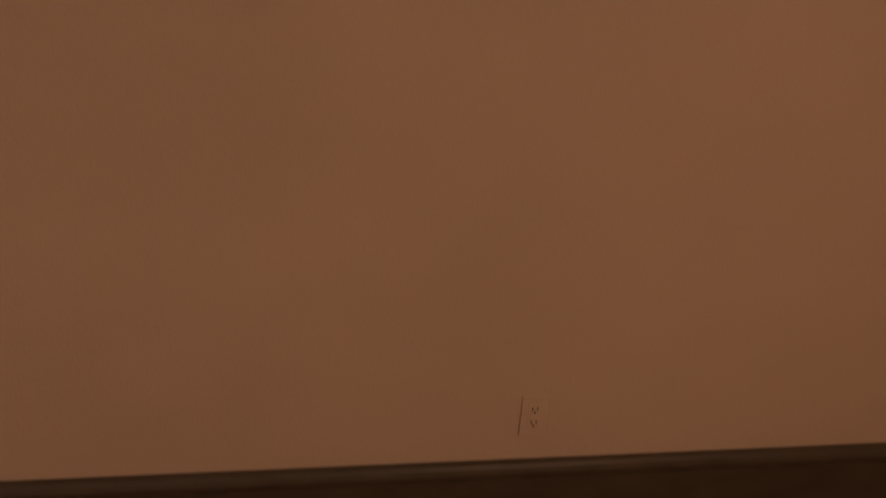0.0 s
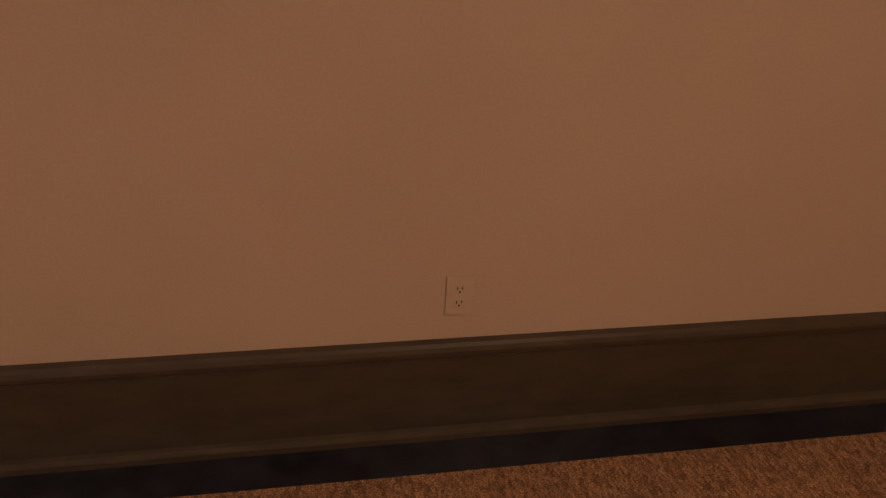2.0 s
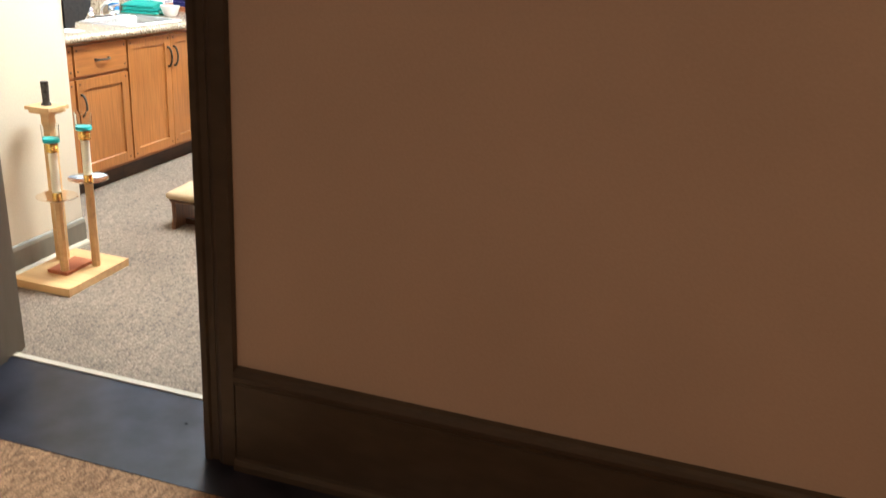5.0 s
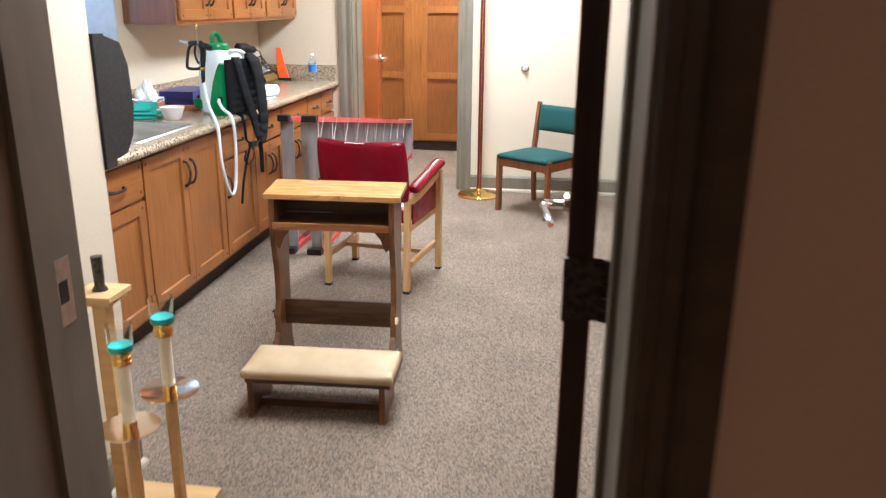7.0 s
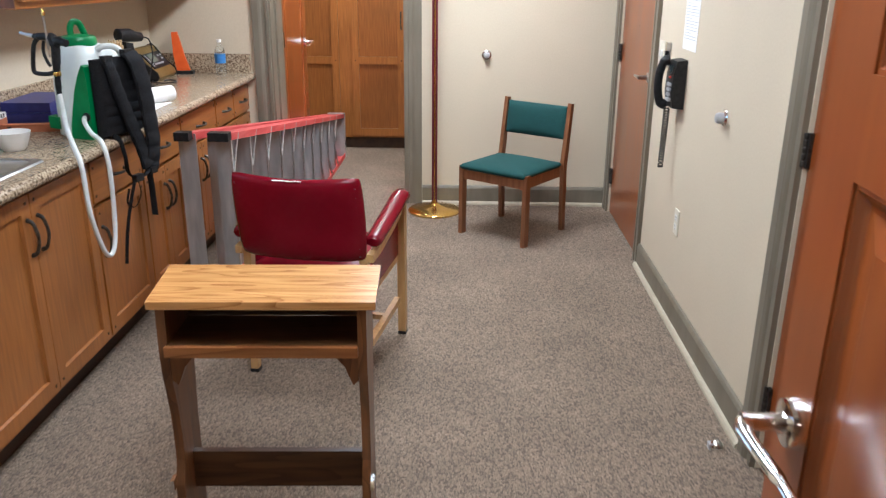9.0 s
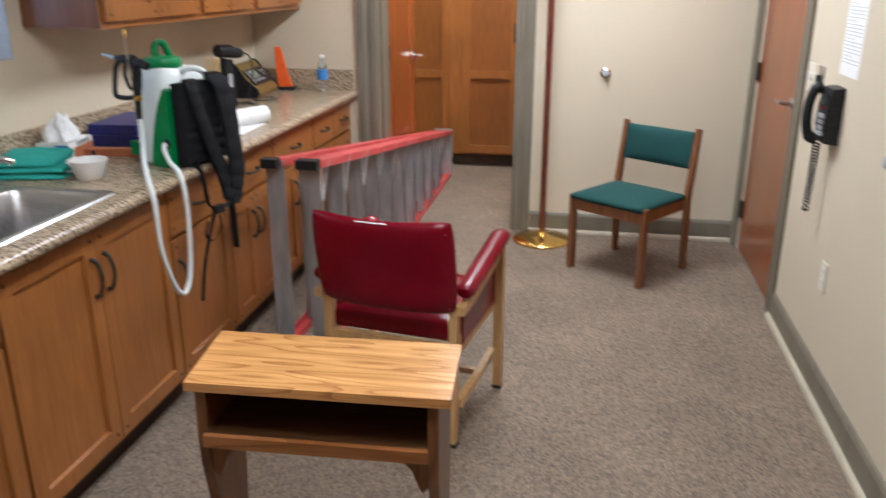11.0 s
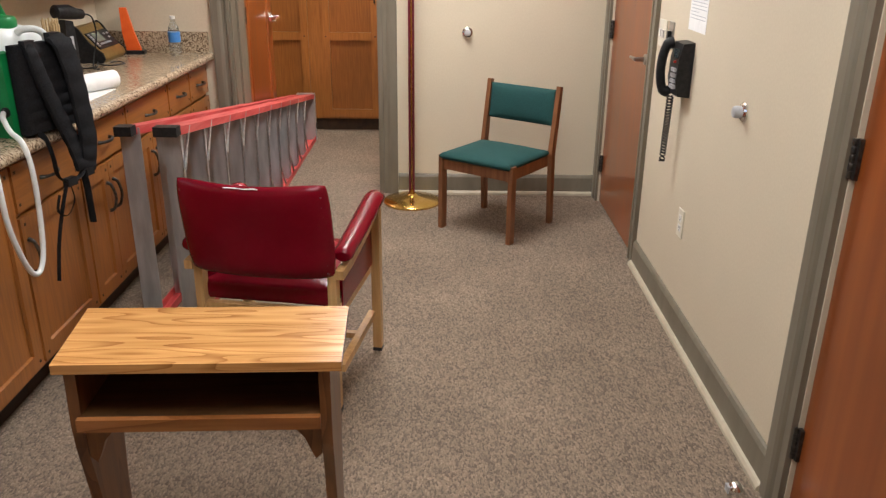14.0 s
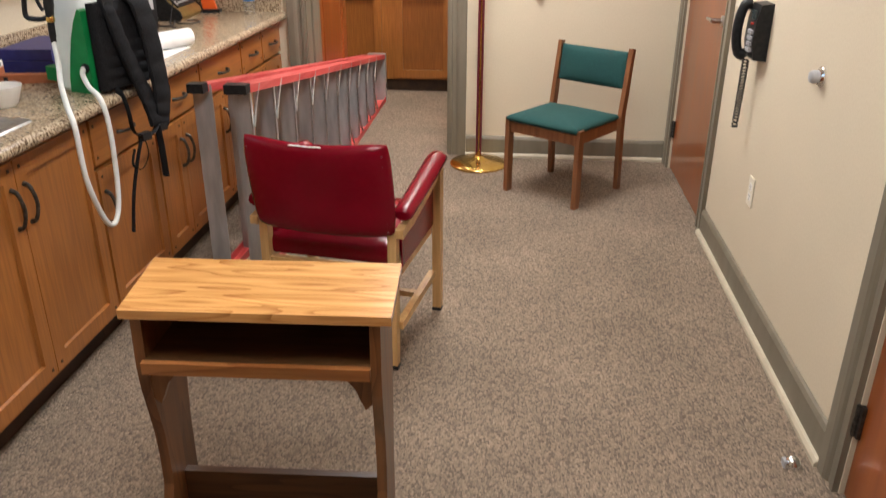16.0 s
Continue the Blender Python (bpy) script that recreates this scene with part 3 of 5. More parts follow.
def lever(parent, m, side):
    bm = bmesh.new()
    lathe(bm, [(0.034, 0), (0.034, 0.004), (0.031, 0.016), (0.026, 0.018)], 0, 0, 28, m)
    lathe(bm, [(0.016, 0.016), (0.012, 0.024), (0.0115, 0.062), (0.013, 0.070)], 0, 0, 20, m)
    h = part("door_handle", bm, CHROME, parent, "bright chrome lever handle", True)
    bm = bmesh.new()
    pts = smooth_path([(0, 0, 0.064), (side * 0.02, 0.002, 0.070), (side * 0.06, 0.010, 0.062), (side * 0.10, 0.020, 0.050), (side * 0.125, 0.026, 0.046)], 5)
    tube(bm, [m @ p for p in pts], [0.012] * 6 + [0.010] * (len(pts) - 12) + [0.008] * 6, 10, 0.7)
    part("lever", bm, CHROME, h, "", True)


lever(entry, Matrix(((0, 0, -1, 0), (-1, 0, 0, 0.828), (0, -1, 0, 1.0), (0, 0, 0, 1))), 1)

# passage door leaf, standing open
pd = panel_door("door_4", pose(-1.172, 5.125, 0.0, 0, 0, 0) @ Matrix.Diagonal((-1, 1, 1, 1)), 0.82, [(0.01, 0.20), (1.95, 2.06)], "open orange-stained wooden passage door", 0.105)
butt_hinge(pd, -0.012, -0.005, 1.09)
boxes("hinge_leaf", STEEL, pd, (-0.0148, -0.0122, -0.068, -0.012, 1.03, 1.14), label="steel hinge leaf on the jamb", bevel=0.001)
lever(pd, Matrix(((0, 0, -1, 0), (-1, 0, 0, 0.75), (0, -1, 0, 1.02), (0, 0, 0, 1))), 1)


def ceiling_light(x, y, sx, sy):
    t = thing("ceiling_light", "recessed white fluorescent ceiling light", "ceiling light", pose(x, y, H), "ceiling lights")
    boxes("frame", WHITEP, t, (-sx / 2 - 0.03, -sx / 2, -sy / 2 - 0.03, sy / 2 + 0.03, -0.03, 0), (sx / 2, sx / 2 + 0.03, -sy / 2 - 0.03, sy / 2 + 0.03, -0.03, 0), (-sx / 2, sx / 2, -sy / 2 - 0.03, -sy / 2, -0.03, 0), (-sx / 2, sx / 2, sy / 2, sy / 2 + 0.03, -0.03, 0))
    boxes("diffuser", DIFF, t, (-sx / 2, sx / 2, -sy / 2, sy / 2, -0.02, 0))


ceiling_light(-0.1, 1.15, 0.6, 1.2)
ceiling_light(-0.1, 3.9, 0.6, 1.2)
ceiling_light(-0.5, 5.95, 0.6, 0.54)

# ---- window ----
win = thing("window_1", "recessed window with lowered grey slatted blind", "window", pose(-2.0, 2.05, 1.283))
win["kind"] = "structure"
boxes("window_sill", REVEAL, win, (-0.34, 0.058, -0.6, 0.6, 0.0, 0.006))
boxes("reveal_side", REVEAL, win, (-0.34, 0.059, 0.592, 0.599, 0.006, 0.917), (-0.34, 0.059, -0.599, -0.592, 0.006, 0.917))
boxes("window_frame", PEWTER, win, (-0.335, -0.30, -0.592, -0.55, 0.006, 0.917), (-0.335, -0.30, 0.55, 0.592, 0.006, 0.917), (-0.335, -0.30, -0.55, 0.55, 0.006, 0.05), (-0.335, -0.30, -0.55, 0.55, 0.87, 0.917), (-0.335, -0.30, -0.02, 0.02, 0.05, 0.87))
pane = boxes("pane", GLASS, win, (-0.322, -0.318, -0.55, 0.55, 0.05, 0.87))
pane.visible_shadow = False
boxes("head_rail", BLIND, win, (-0.27, -0.23, -0.58, 0.58, 0.86, 0.91), bevel=0.003)
for k in range(27):
    bm = bmesh.new()
    z = 0.04 + k * 0.0305
    hexa(bm, [(-0.272, -0.58, z - 0.003), (-0.228, -0.58, z + 0.003), (-0.228, 0.58, z + 0.003), (-0.272, 0.58, z - 0.003)], [(-0.272, -0.58, z - 0.001), (-0.228, -0.58, z + 0.005), (-0.228, 0.58, z + 0.005), (-0.272, 0.58, z - 0.001)])
    part("slat", bm, BLIND, win)
for cy in (-0.4, 0.42):
    bm = bmesh.new()
    tube(bm, [(-0.226, cy, 0.02), (-0.226, cy, 0.86)], 0.0015, 6)
    part("cord", bm, BLIND, win)

bm = bmesh.new()
box(bm, -9.1, -9.0, -6.0, 10.0, -3.0, 6.0)
DAY = bpy.data.materials.new("outdoor_daylight")
DAY.use_nodes = True
DAY.node_tree.nodes["Principled BSDF"].inputs["Base Color"].default_value = (0.2, 0.4, 0.6, 1)
DAY.node_tree.nodes["Principled BSDF"].inputs["Emission Color"].default_value = (0.16, 0.42, 1.0, 1)
DAY.node_tree.nodes["Principled BSDF"].inputs["Emission Strength"].default_value = 2.2
tagged(part("backdrop", bm, DAY), "plain blue daylight beyond the window", "backdrop", kind="structure")

# ---- kitchen run ----


def shaker(bm, x, y0, y1, z0, z1, st=0.055, t=0.02):
    """A frame and recessed panel looking along +x, its face at x."""
    def rect(px, e):
        return [bm.verts.new(c) for c in ((px, y0 + e, z0 + e), (px, y1 - e, z0 + e), (px, y1 - e, z1 - e), (px, y0 + e, z1 - e))]
    lp = [rect(x - t, 0), rect(x, 0), rect(x, st), rect(x - 0.011, st + 0.003)]
    bm.faces.new(lp[0][::-1])
    for p, q in zip(lp, lp[1:]):
        for i in range(4):
            bm.faces.new((p[i], p[(i + 1) % 4], q[(i + 1) % 4], q[i]))
    bm.faces.new(lp[-1])


def pull(parent, a, b, out=(1, 0, 0)):
    """A dark arched pull with flared feet between a and b."""
    a, b, o = Vector(a), Vector(b), Vector(out)
    d = (b - a)
    pts = smooth_path([a, a + o * 0.016 + d * 0.06, a + o * 0.026 + d * 0.25, a + o * 0.031 + d * 0.5, a + o * 0.026 + d * 0.75, b + o * 0.016 - d * 0.06, b], 4)
    bm = bmesh.new()
    n = len(pts)
    tube(bm, pts, [0.0085 - 0.0035 * math.sin(math.pi * min(1, 3 * min(i, n - 1 - i) / n) / 2) + 0.001 * math.sin(math.pi * i / n) for i in range(n)], 8)
    part("handle", bm, PEWTER, parent, "dark pewter arched pull", True)


def pegs(bm, x, pts):
    for y, z in pts:
        box(bm, x, x + 0.0015, y - 0.005, y + 0.005, z - 0.005, z + 0.005)


FX = -1.33


def base_cabinet(y0, y1, drawers, doors, sink=False):
    cy = (y0 + y1) / 2
    c = thing("base_cabinet", "honey-brown shaker base cabinet under the granite counter", "cabinet", pose(-1.64, cy, 0), "base cabinets")
    x, h = FX + 1.64, (y1 - y0) / 2
    if sink:
        boxes("body", CABZ, c, (x - 0.6, x - 0.0415, -h + 0.0005, h - 0.0005, 0.11, 0.70))
        boxes("face_frame", CABZ, c, (x - 0.041, x - 0.021, -h + 0.0005, h - 0.0005, 0.11, 0.866))
    else:
        boxes("body", CABZ, c, (x - 0.6, x - 0.021, -h + 0.0005, h - 0.0005, 0.11, 0.866))
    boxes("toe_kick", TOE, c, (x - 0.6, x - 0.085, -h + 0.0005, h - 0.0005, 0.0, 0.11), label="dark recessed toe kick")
    g = 0.008
    dz = 0.845 if sink else 0.665
    n = drawers
    for i in range(n):
        a, b = -h + g + i * (2 * h / n), -h - g + (i + 1) * (2 * h / n)
        bm = bmesh.new()
        box(bm, x - 0.02, x, a, b, 0.685, 0.845)
        d = part("drawer", bm, CABY, c, "flat drawer front", bevel=0.003)
        bm = bmesh.new()
        pegs(bm, x, [(q, z) for q in (a + 0.02, b - 0.02) for z in (0.71, 0.82)])
        part("pegs", bm, TOE, d)
        m = (a + b) / 2
        pull(d, (x, m - 0.055, 0.76), (x, m + 0.055, 0.76))
    for i in range(doors):
        a, b = -h + g + i * (2 * h - 2 * g + 0.004) / doors, -h + g + (i + 1) * (2 * h - 2 * g + 0.004) / doors - 0.004
        bm = bmesh.new()
        shaker(bm, x, a, b, 0.135, dz)
        d = part("door", bm, CABZ, c, "recessed-panel shaker door", bevel=0.0025)
        bm = bmesh.new()
        pegs(bm, x, [(q, z) for q in (a + 0.025, b - 0.025) for z in (0.16, dz - 0.025)])
        part("pegs", bm, TOE, d)
        q = (b - 0.03) if (doors == 2 and i == 0) else (a + 0.03)
        if doors == 1:
            q = a + 0.03
        pull(d, (x, q, dz - 0.20), (x, q, dz - 0.08))


for args in ((0.655, 1.20, 1, 1), (1.20, 1.65, 1, 1), (1.65, 2.51, 0, 2, True), (2.51, 2.99, 1, 1), (2.99, 3.50, 1, 2), (3.50, 4.07, 1, 2), (4.07, 4.785, 2, 2)):
    base_cabinet(*args)

# counter with sink cut-out, and backsplash
SX0, SX1, SY0, SY1 = -1.78, -1.375, 1.70, 2.26
bm = bmesh.new()
CF = -1.30
for b in ((-1.938, SX0, 0.652, 4.788), (SX1, CF, 0.652, 4.788), (SX0, SX1, 0.652, SY0), (SX0, SX1, SY1, 4.788)):
    box(bm, b[0], b[1], b[2], b[3], 0.8665, 0.91)
bmesh.ops.remove_doubles(bm, verts=bm.verts, dist=0.0001)
counter = tagged(part("countertop", bm, granite_mat()), "speckled tan granite countertop with polished edge", "countertop")
GR = counter.data.materials[0]
bm = bmesh.new()
lathe(bm, [(0.0217, 0.652), (0.0217, 4.788)], 0, 0, 16, Matrix.Translation((CF, 0, 0.8883)) @ pose(0, 0, 0, -90, 0, 0))
part("edge", bm, GR, counter, "", True)
tagged(boxes("backsplash", GR, None, (-1.938, -1.918, 0.652, 4.788, 0.911, 1.03), (-1.918, -1.305, 4.768, 4.788, 0.911, 1.03), bevel=0.002), "speckled tan granite backsplash along the wall", "backsplash")

sink = thing("sink", "stainless steel drop-in sink in the counter", "sink", pose(-1.577, 1.98, 0.9105))
bm = bmesh.new()
def loop(x0, x1, y0, y1, z, r, n=5):
    vs = []
    for cx, cy, a0 in ((x1 - r, y1 - r, 0), (x0 + r, y1 - r, 90), (x0 + r, y0 + r, 180), (x1 - r, y0 + r, 270)):
        for k in range(n):
            a = radians(a0 + 90 * k / (n - 1))
            vs.append(bm.verts.new((cx + r * math.cos(a), cy + r * math.sin(a), z)))
    return vs
ax, ay = (SX1 - SX0) / 2, (SY1 - SY0) / 2
lps = [loop(-ax - 0.018, ax + 0.018, -ay - 0.018, ay + 0.018, 0.0, 0.03), loop(-ax - 0.014, ax + 0.014, -ay - 0.014, ay + 0.014, 0.006, 0.03), loop(-ax + 0.07, ax - 0.012, -ay + 0.012, ay - 0.012, 0.004, 0.04), loop(-ax + 0.076, ax - 0.018, -ay + 0.018, ay - 0.018, -0.01, 0.045), loop(-ax + 0.09, ax - 0.03, -ay + 0.03, ay - 0.03, -0.155, 0.05), loop(-ax + 0.12, ax - 0.06, -ay + 0.06, ay - 0.06, -0.17, 0.05)]
for p, q in zip(lps, lps[1:]):
    for i in range(len(p)):
        bm.faces.new((p[i], p[(i + 1) % len(p)], q[(i + 1) % len(p)], q[i]))
bm.faces.new(lps[-1])
part("basin", bm, STEEL, sink, "", True)
bm = bmesh.new()
lathe(bm, [(0.045, -0.168), (0.045, -0.164), (0.03, -0.163), (0.028, -0.166)], 0.03, 0, 20)
part("drain", bm, CHROME, sink, "", True)
fau = thing("faucet", "chrome two-handle faucet behind the sink", "faucet", pose(-1.745, 1.98, 0.917))
for yy in (-0.1, 0.1):
    bm = bmesh.new()
    lathe(bm, [(0.026, 0), (0.024, 0.02), (0.014, 0.03), (0.016, 0.045), (0.02, 0.05), (0.012, 0.06)], 0, yy, 18)
    part("valve", bm, CHROME, fau, "", True)
boxes("deck_plate", CHROME, fau, (-0.022, 0.022, -0.125, 0.125, 0.0, 0.012), bevel=0.005, smooth=True)
for yy, dy in ((-0.1, -0.055), (0.1, 0.055)):
    bm = bmesh.new()
    tube(bm, [(0, yy, 0.054), (0.012, yy + dy * 0.5, 0.062), (0.02, yy + dy, 0.066)], [0.008, 0.007, 0.006], 10)
    part("handle", bm, CHROME, fau, "", True)
bm = bmesh.new()
tube(bm, smooth_path([(0, 0, 0.01), (0, 0, 0.05), (0.03, 0.02, 0.085), (0.10, 0.06, 0.12), (0.16, 0.10, 0.135), (0.175, 0.11, 0.12)], 5), 0.011, 12)
part("spout", bm, CHROME, fau, "", True)


# upper cabinets
def wall_cabinet(y0, y1, side):
    cy, h = (y0 + y1) / 2, (y1 - y0) / 2
    c = thing("wall_cabinet", "honey-brown shaker wall cabinet with two doors", "cabinet", pose(-1.77, cy, 1.39), "wall cabinets")
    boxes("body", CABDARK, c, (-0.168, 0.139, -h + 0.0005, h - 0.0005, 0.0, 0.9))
    boxes("face_frame", CABZ, c, (0.1395, 0.143, -h + 0.0005, h - 0.0005, -0.004, 0.9), (0.10, 0.1395, -h + 0.0005, h - 0.0005, -0.004, -0.0005))
    for i in range(2):
        a = -h + 0.018 + i * (h - 0.016)
        b = a + h - 0.02
        bm = bmesh.new()
        shaker(bm, 0.165, a, b, 0.022, 0.88, 0.055)
        d = part("door", bm, CABZ, c, "recessed-panel shaker door", bevel=0.0025)
        bm = bmesh.new()
        pegs(bm, 0.165, [(q, 0.045) for q in (a + 0.025, b - 0.025)])
        part("pegs", bm, TOE, d)
        q = b - 0.028 if i == 0 else a + 0.028
        pull(d, (0.165, q, 0.10), (0.165, q, 0.22))


for a, b in ((2.72, 3.48), (3.48, 4.08), (4.08, 4.785)):
    wall_cabinet(a, b, 0)

# ---- passage closet ----
clo = thing("closet", "honey-brown built-in closet with panelled doors", "closet", pose(-0.6, 6.95, 0))
boxes("body", CABZ, clo, (-1.14, 1.14, -0.176, 0.38, 0.105, 2.55))
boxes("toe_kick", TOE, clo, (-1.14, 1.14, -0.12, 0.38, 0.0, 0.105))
for a, b, hs in ((-0.93, -0.45, 0), (-0.335, 0.13, 1), (0.14, 0.605, -1), (0.66, 1.12, 1)):
    bm = bmesh.new()
    st = 0.062
    frame_z = ((0.125, 0.19), (0.758, 0.823), (1.42, 1.487), (2.335, 2.4))
    box(bm, a, a + st, -0.2, -0.178, 0.125, 2.4)
    box(bm, b - st, b, -0.2, -0.178, 0.125, 2.4)
    for z0, z1 in frame_z:
        box(bm, a + st - 0.0005, b - st + 0.0005, -0.2, -0.178, z0, z1)
    d = part("door", bm, CABZ, clo, "three-panel closet door", bevel=0.003)
    for (_, z0), (z1, _) in zip(frame_z, frame_z[1:]):
        boxes("panel", CABP, d, (a + st, b - st, -0.179, -0.1765, z0, z1), label="recessed closet panel")
    bm = bmesh.new()
    for q in (a + 0.03, b - 0.03):
        for z in (0.79, 1.453):
            box(bm, q - 0.005, q + 0.005, -0.2015, -0.2, z - 0.005, z + 0.005)
    part("pegs", bm, TOE, d)
    if hs:
        q = b - 0.03 if hs > 0 else a + 0.03
        pull(d, (q, -0.2, 1.06), (q, -0.2, 1.20), (0, -1, 0))

# ---- kneeler ----
kn = thing("kneeler", "brown oak prayer kneeler with tan padded kneeling board", "kneeler", pose(-0.405, 1.46, 0, 0, 0, 2.5))
bm = bmesh.new()
hexa(bm, [(-0.268, -0.102, 0.772), (0.276, -0.102, 0.772), (0.275, 0.118, 0.785), (-0.275, 0.118, 0.785)], [(-0.268, -0.102, 0.792), (0.276, -0.102, 0.792), (0.275, 0.118, 0.805), (-0.275, 0.118, 0.805)])
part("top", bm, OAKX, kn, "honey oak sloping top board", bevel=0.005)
for sx in (-0.252, 0.230):
    bm = bmesh.new()
    out = [(-0.088, 0.773), (-0.094, 0.66), (-0.090, 0.60), (-0.076, 0.53), (-0.065, 0.47), (-0.060, 0.40), (-0.062, 0.33), (-0.085, 0.27), (-0.09, 0.20), (-0.15, 0.13), (-0.16, 0.03), (-0.17, 0.0), (0.12, 0.0), (0.10, 0.05), (0.075, 0.12), (0.08, 0.40), (0.10, 0.60), (0.105, 0.783)]
    prism(bm, out, sx, sx + 0.022, 'x')
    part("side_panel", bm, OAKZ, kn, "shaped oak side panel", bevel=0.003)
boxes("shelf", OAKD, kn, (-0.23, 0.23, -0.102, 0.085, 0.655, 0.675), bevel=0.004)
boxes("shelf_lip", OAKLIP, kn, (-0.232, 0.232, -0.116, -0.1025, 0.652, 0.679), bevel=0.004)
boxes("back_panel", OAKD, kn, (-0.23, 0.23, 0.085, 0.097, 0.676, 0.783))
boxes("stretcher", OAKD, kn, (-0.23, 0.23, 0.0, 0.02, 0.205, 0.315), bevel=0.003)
for sx in (-1, 1):
    bm = bmesh.new()
    prism(bm, [(sx * 0.2295, 0.654), (sx * 0.2295, 0.575), (sx * 0.216, 0.562), (sx * 0.206, 0.585), (sx * 0.196, 0.612), (sx * 0.178, 0.634), (sx * 0.165, 0.654)], -0.085, -0.065, 'y')
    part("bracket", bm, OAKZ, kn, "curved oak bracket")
for sx in (-0.262, 0.252):
    boxes("metal_clip", CHROME, kn, (sx, sx + 0.010, -0.10, -0.07, 0.262, 0.292), label="small steel hinge clip", bevel=0.002)
    boxes("metal_clip", CHROME, kn, (sx, sx + 0.010, -0.112, -0.082, 0.128, 0.158), label="small steel hinge clip", bevel=0.002)
bm = bmesh.new()
cushion(bm, -0.278, 0.298, -0.46, -0.215, 0.165, 0.215, 0.012, 14, 8, 0.014)
pad = part("kneeling_pad", bm, TANV, kn, "tan vinyl kneeling pad", True)
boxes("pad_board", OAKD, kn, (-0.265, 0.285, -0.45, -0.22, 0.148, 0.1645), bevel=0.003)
for sx in (-0.262, 0.242):
    bm = bmesh.new()
    prism(bm, [(-0.44, 0.148), (-0.435, 0.06), (-0.45, 0.0), (-0.20, 0.0), (-0.235, 0.06), (-0.23, 0.148)], sx, sx + 0.022, 'x')
    part("pad_leg", bm, OAKZ, kn, bevel=0.003)
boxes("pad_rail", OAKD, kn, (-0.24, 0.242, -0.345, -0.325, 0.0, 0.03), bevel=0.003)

# ---- red armchair, its back to the entry ----
rc = thing("armchair", "red vinyl armchair with pale oak frame, worn top edge", "armchair", pose(-0.483, 2.72, 0, 0, 0, -9))
bm = bmesh.new()
n, nv = 20, 16
rows = []
for side in (-1, 1):
    for j in range(nv + 1):
        row = []
        for i in range(n + 1):
            u, v = 0.5 - 0.5 * math.cos(math.pi * i / n), 0.5 - 0.5 * math.cos(math.pi * j / nv)
            c = 2 * u - 1
            edge = math.sqrt(max(0.0, (1 - c ** 10) * (1 - (2 * v - 1) ** 10)))
            x = c * (0.247 + 0.006 * math.sin(math.pi * v)) * (1 - 0.025 * abs(2 * v - 1) ** 8)
            z = 0.505 + 0.325 * v + 0.014 * c * c * v - 0.008 * abs(c) ** 9 * (2 * v - 1)
            y = -0.258 - 0.055 * v - 0.032 * (1 - c * c) + side * 0.027 * edge
            y += 0.0025 * noise.noise(Vector((x * 9, z * 9, side))) * edge
            row.append(bm.verts.new((x, y, z)))
        rows.append(row)
for s0 in (0, nv + 1):
    for j in range(nv):
        for i in range(n):
            bm.faces.new((rows[s0 + j][i], rows[s0 + j][i + 1], rows[s0 + j + 1][i + 1], rows[s0 + j + 1][i]))
bmesh.ops.remove_doubles(bm, verts=bm.verts, dist=0.0004)
back = part("backrest", bm, RED, rc, "padded red vinyl backrest", True)
bm = bmesh.new()
for sx in (-1, 1):
    for k in range(9):
        z = 0.53 + k * 0.034
        v = (z - 0.505) / 0.325
        lathe(bm, [(0.0045, 0), (0.003, 0.003)], 0, 0, 8, pose(sx * 0.228, -0.255 - 0.055 * v - 0.024, z, 90, 0, 0))
part("nail_heads", bm, MAROON, back, "row of upholstery nail heads", True)
bm = bmesh.new()
tube(bm, smooth_path([(-0.07, -0.358, 0.8255), (-0.03, -0.360, 0.8265), (0.0, -0.360, 0.825), (0.02, -0.3605, 0.827), (0.04, -0.359, 0.8255)], 4), [0.0015 + 0.0028 * abs(math.sin(k * 1.9)) for k in range(17)], 6, 0.6)
part("worn_edge", bm, PAPER, back, "worn pale patch on the top edge")
bm = bmesh.new()
cushion(bm, -0.235, 0.235, -0.235, 0.245, 0.385, 0.475, 0.022, 12, 12, 0.022)
part("seat", bm, RED, rc, "padded red vinyl seat", True)
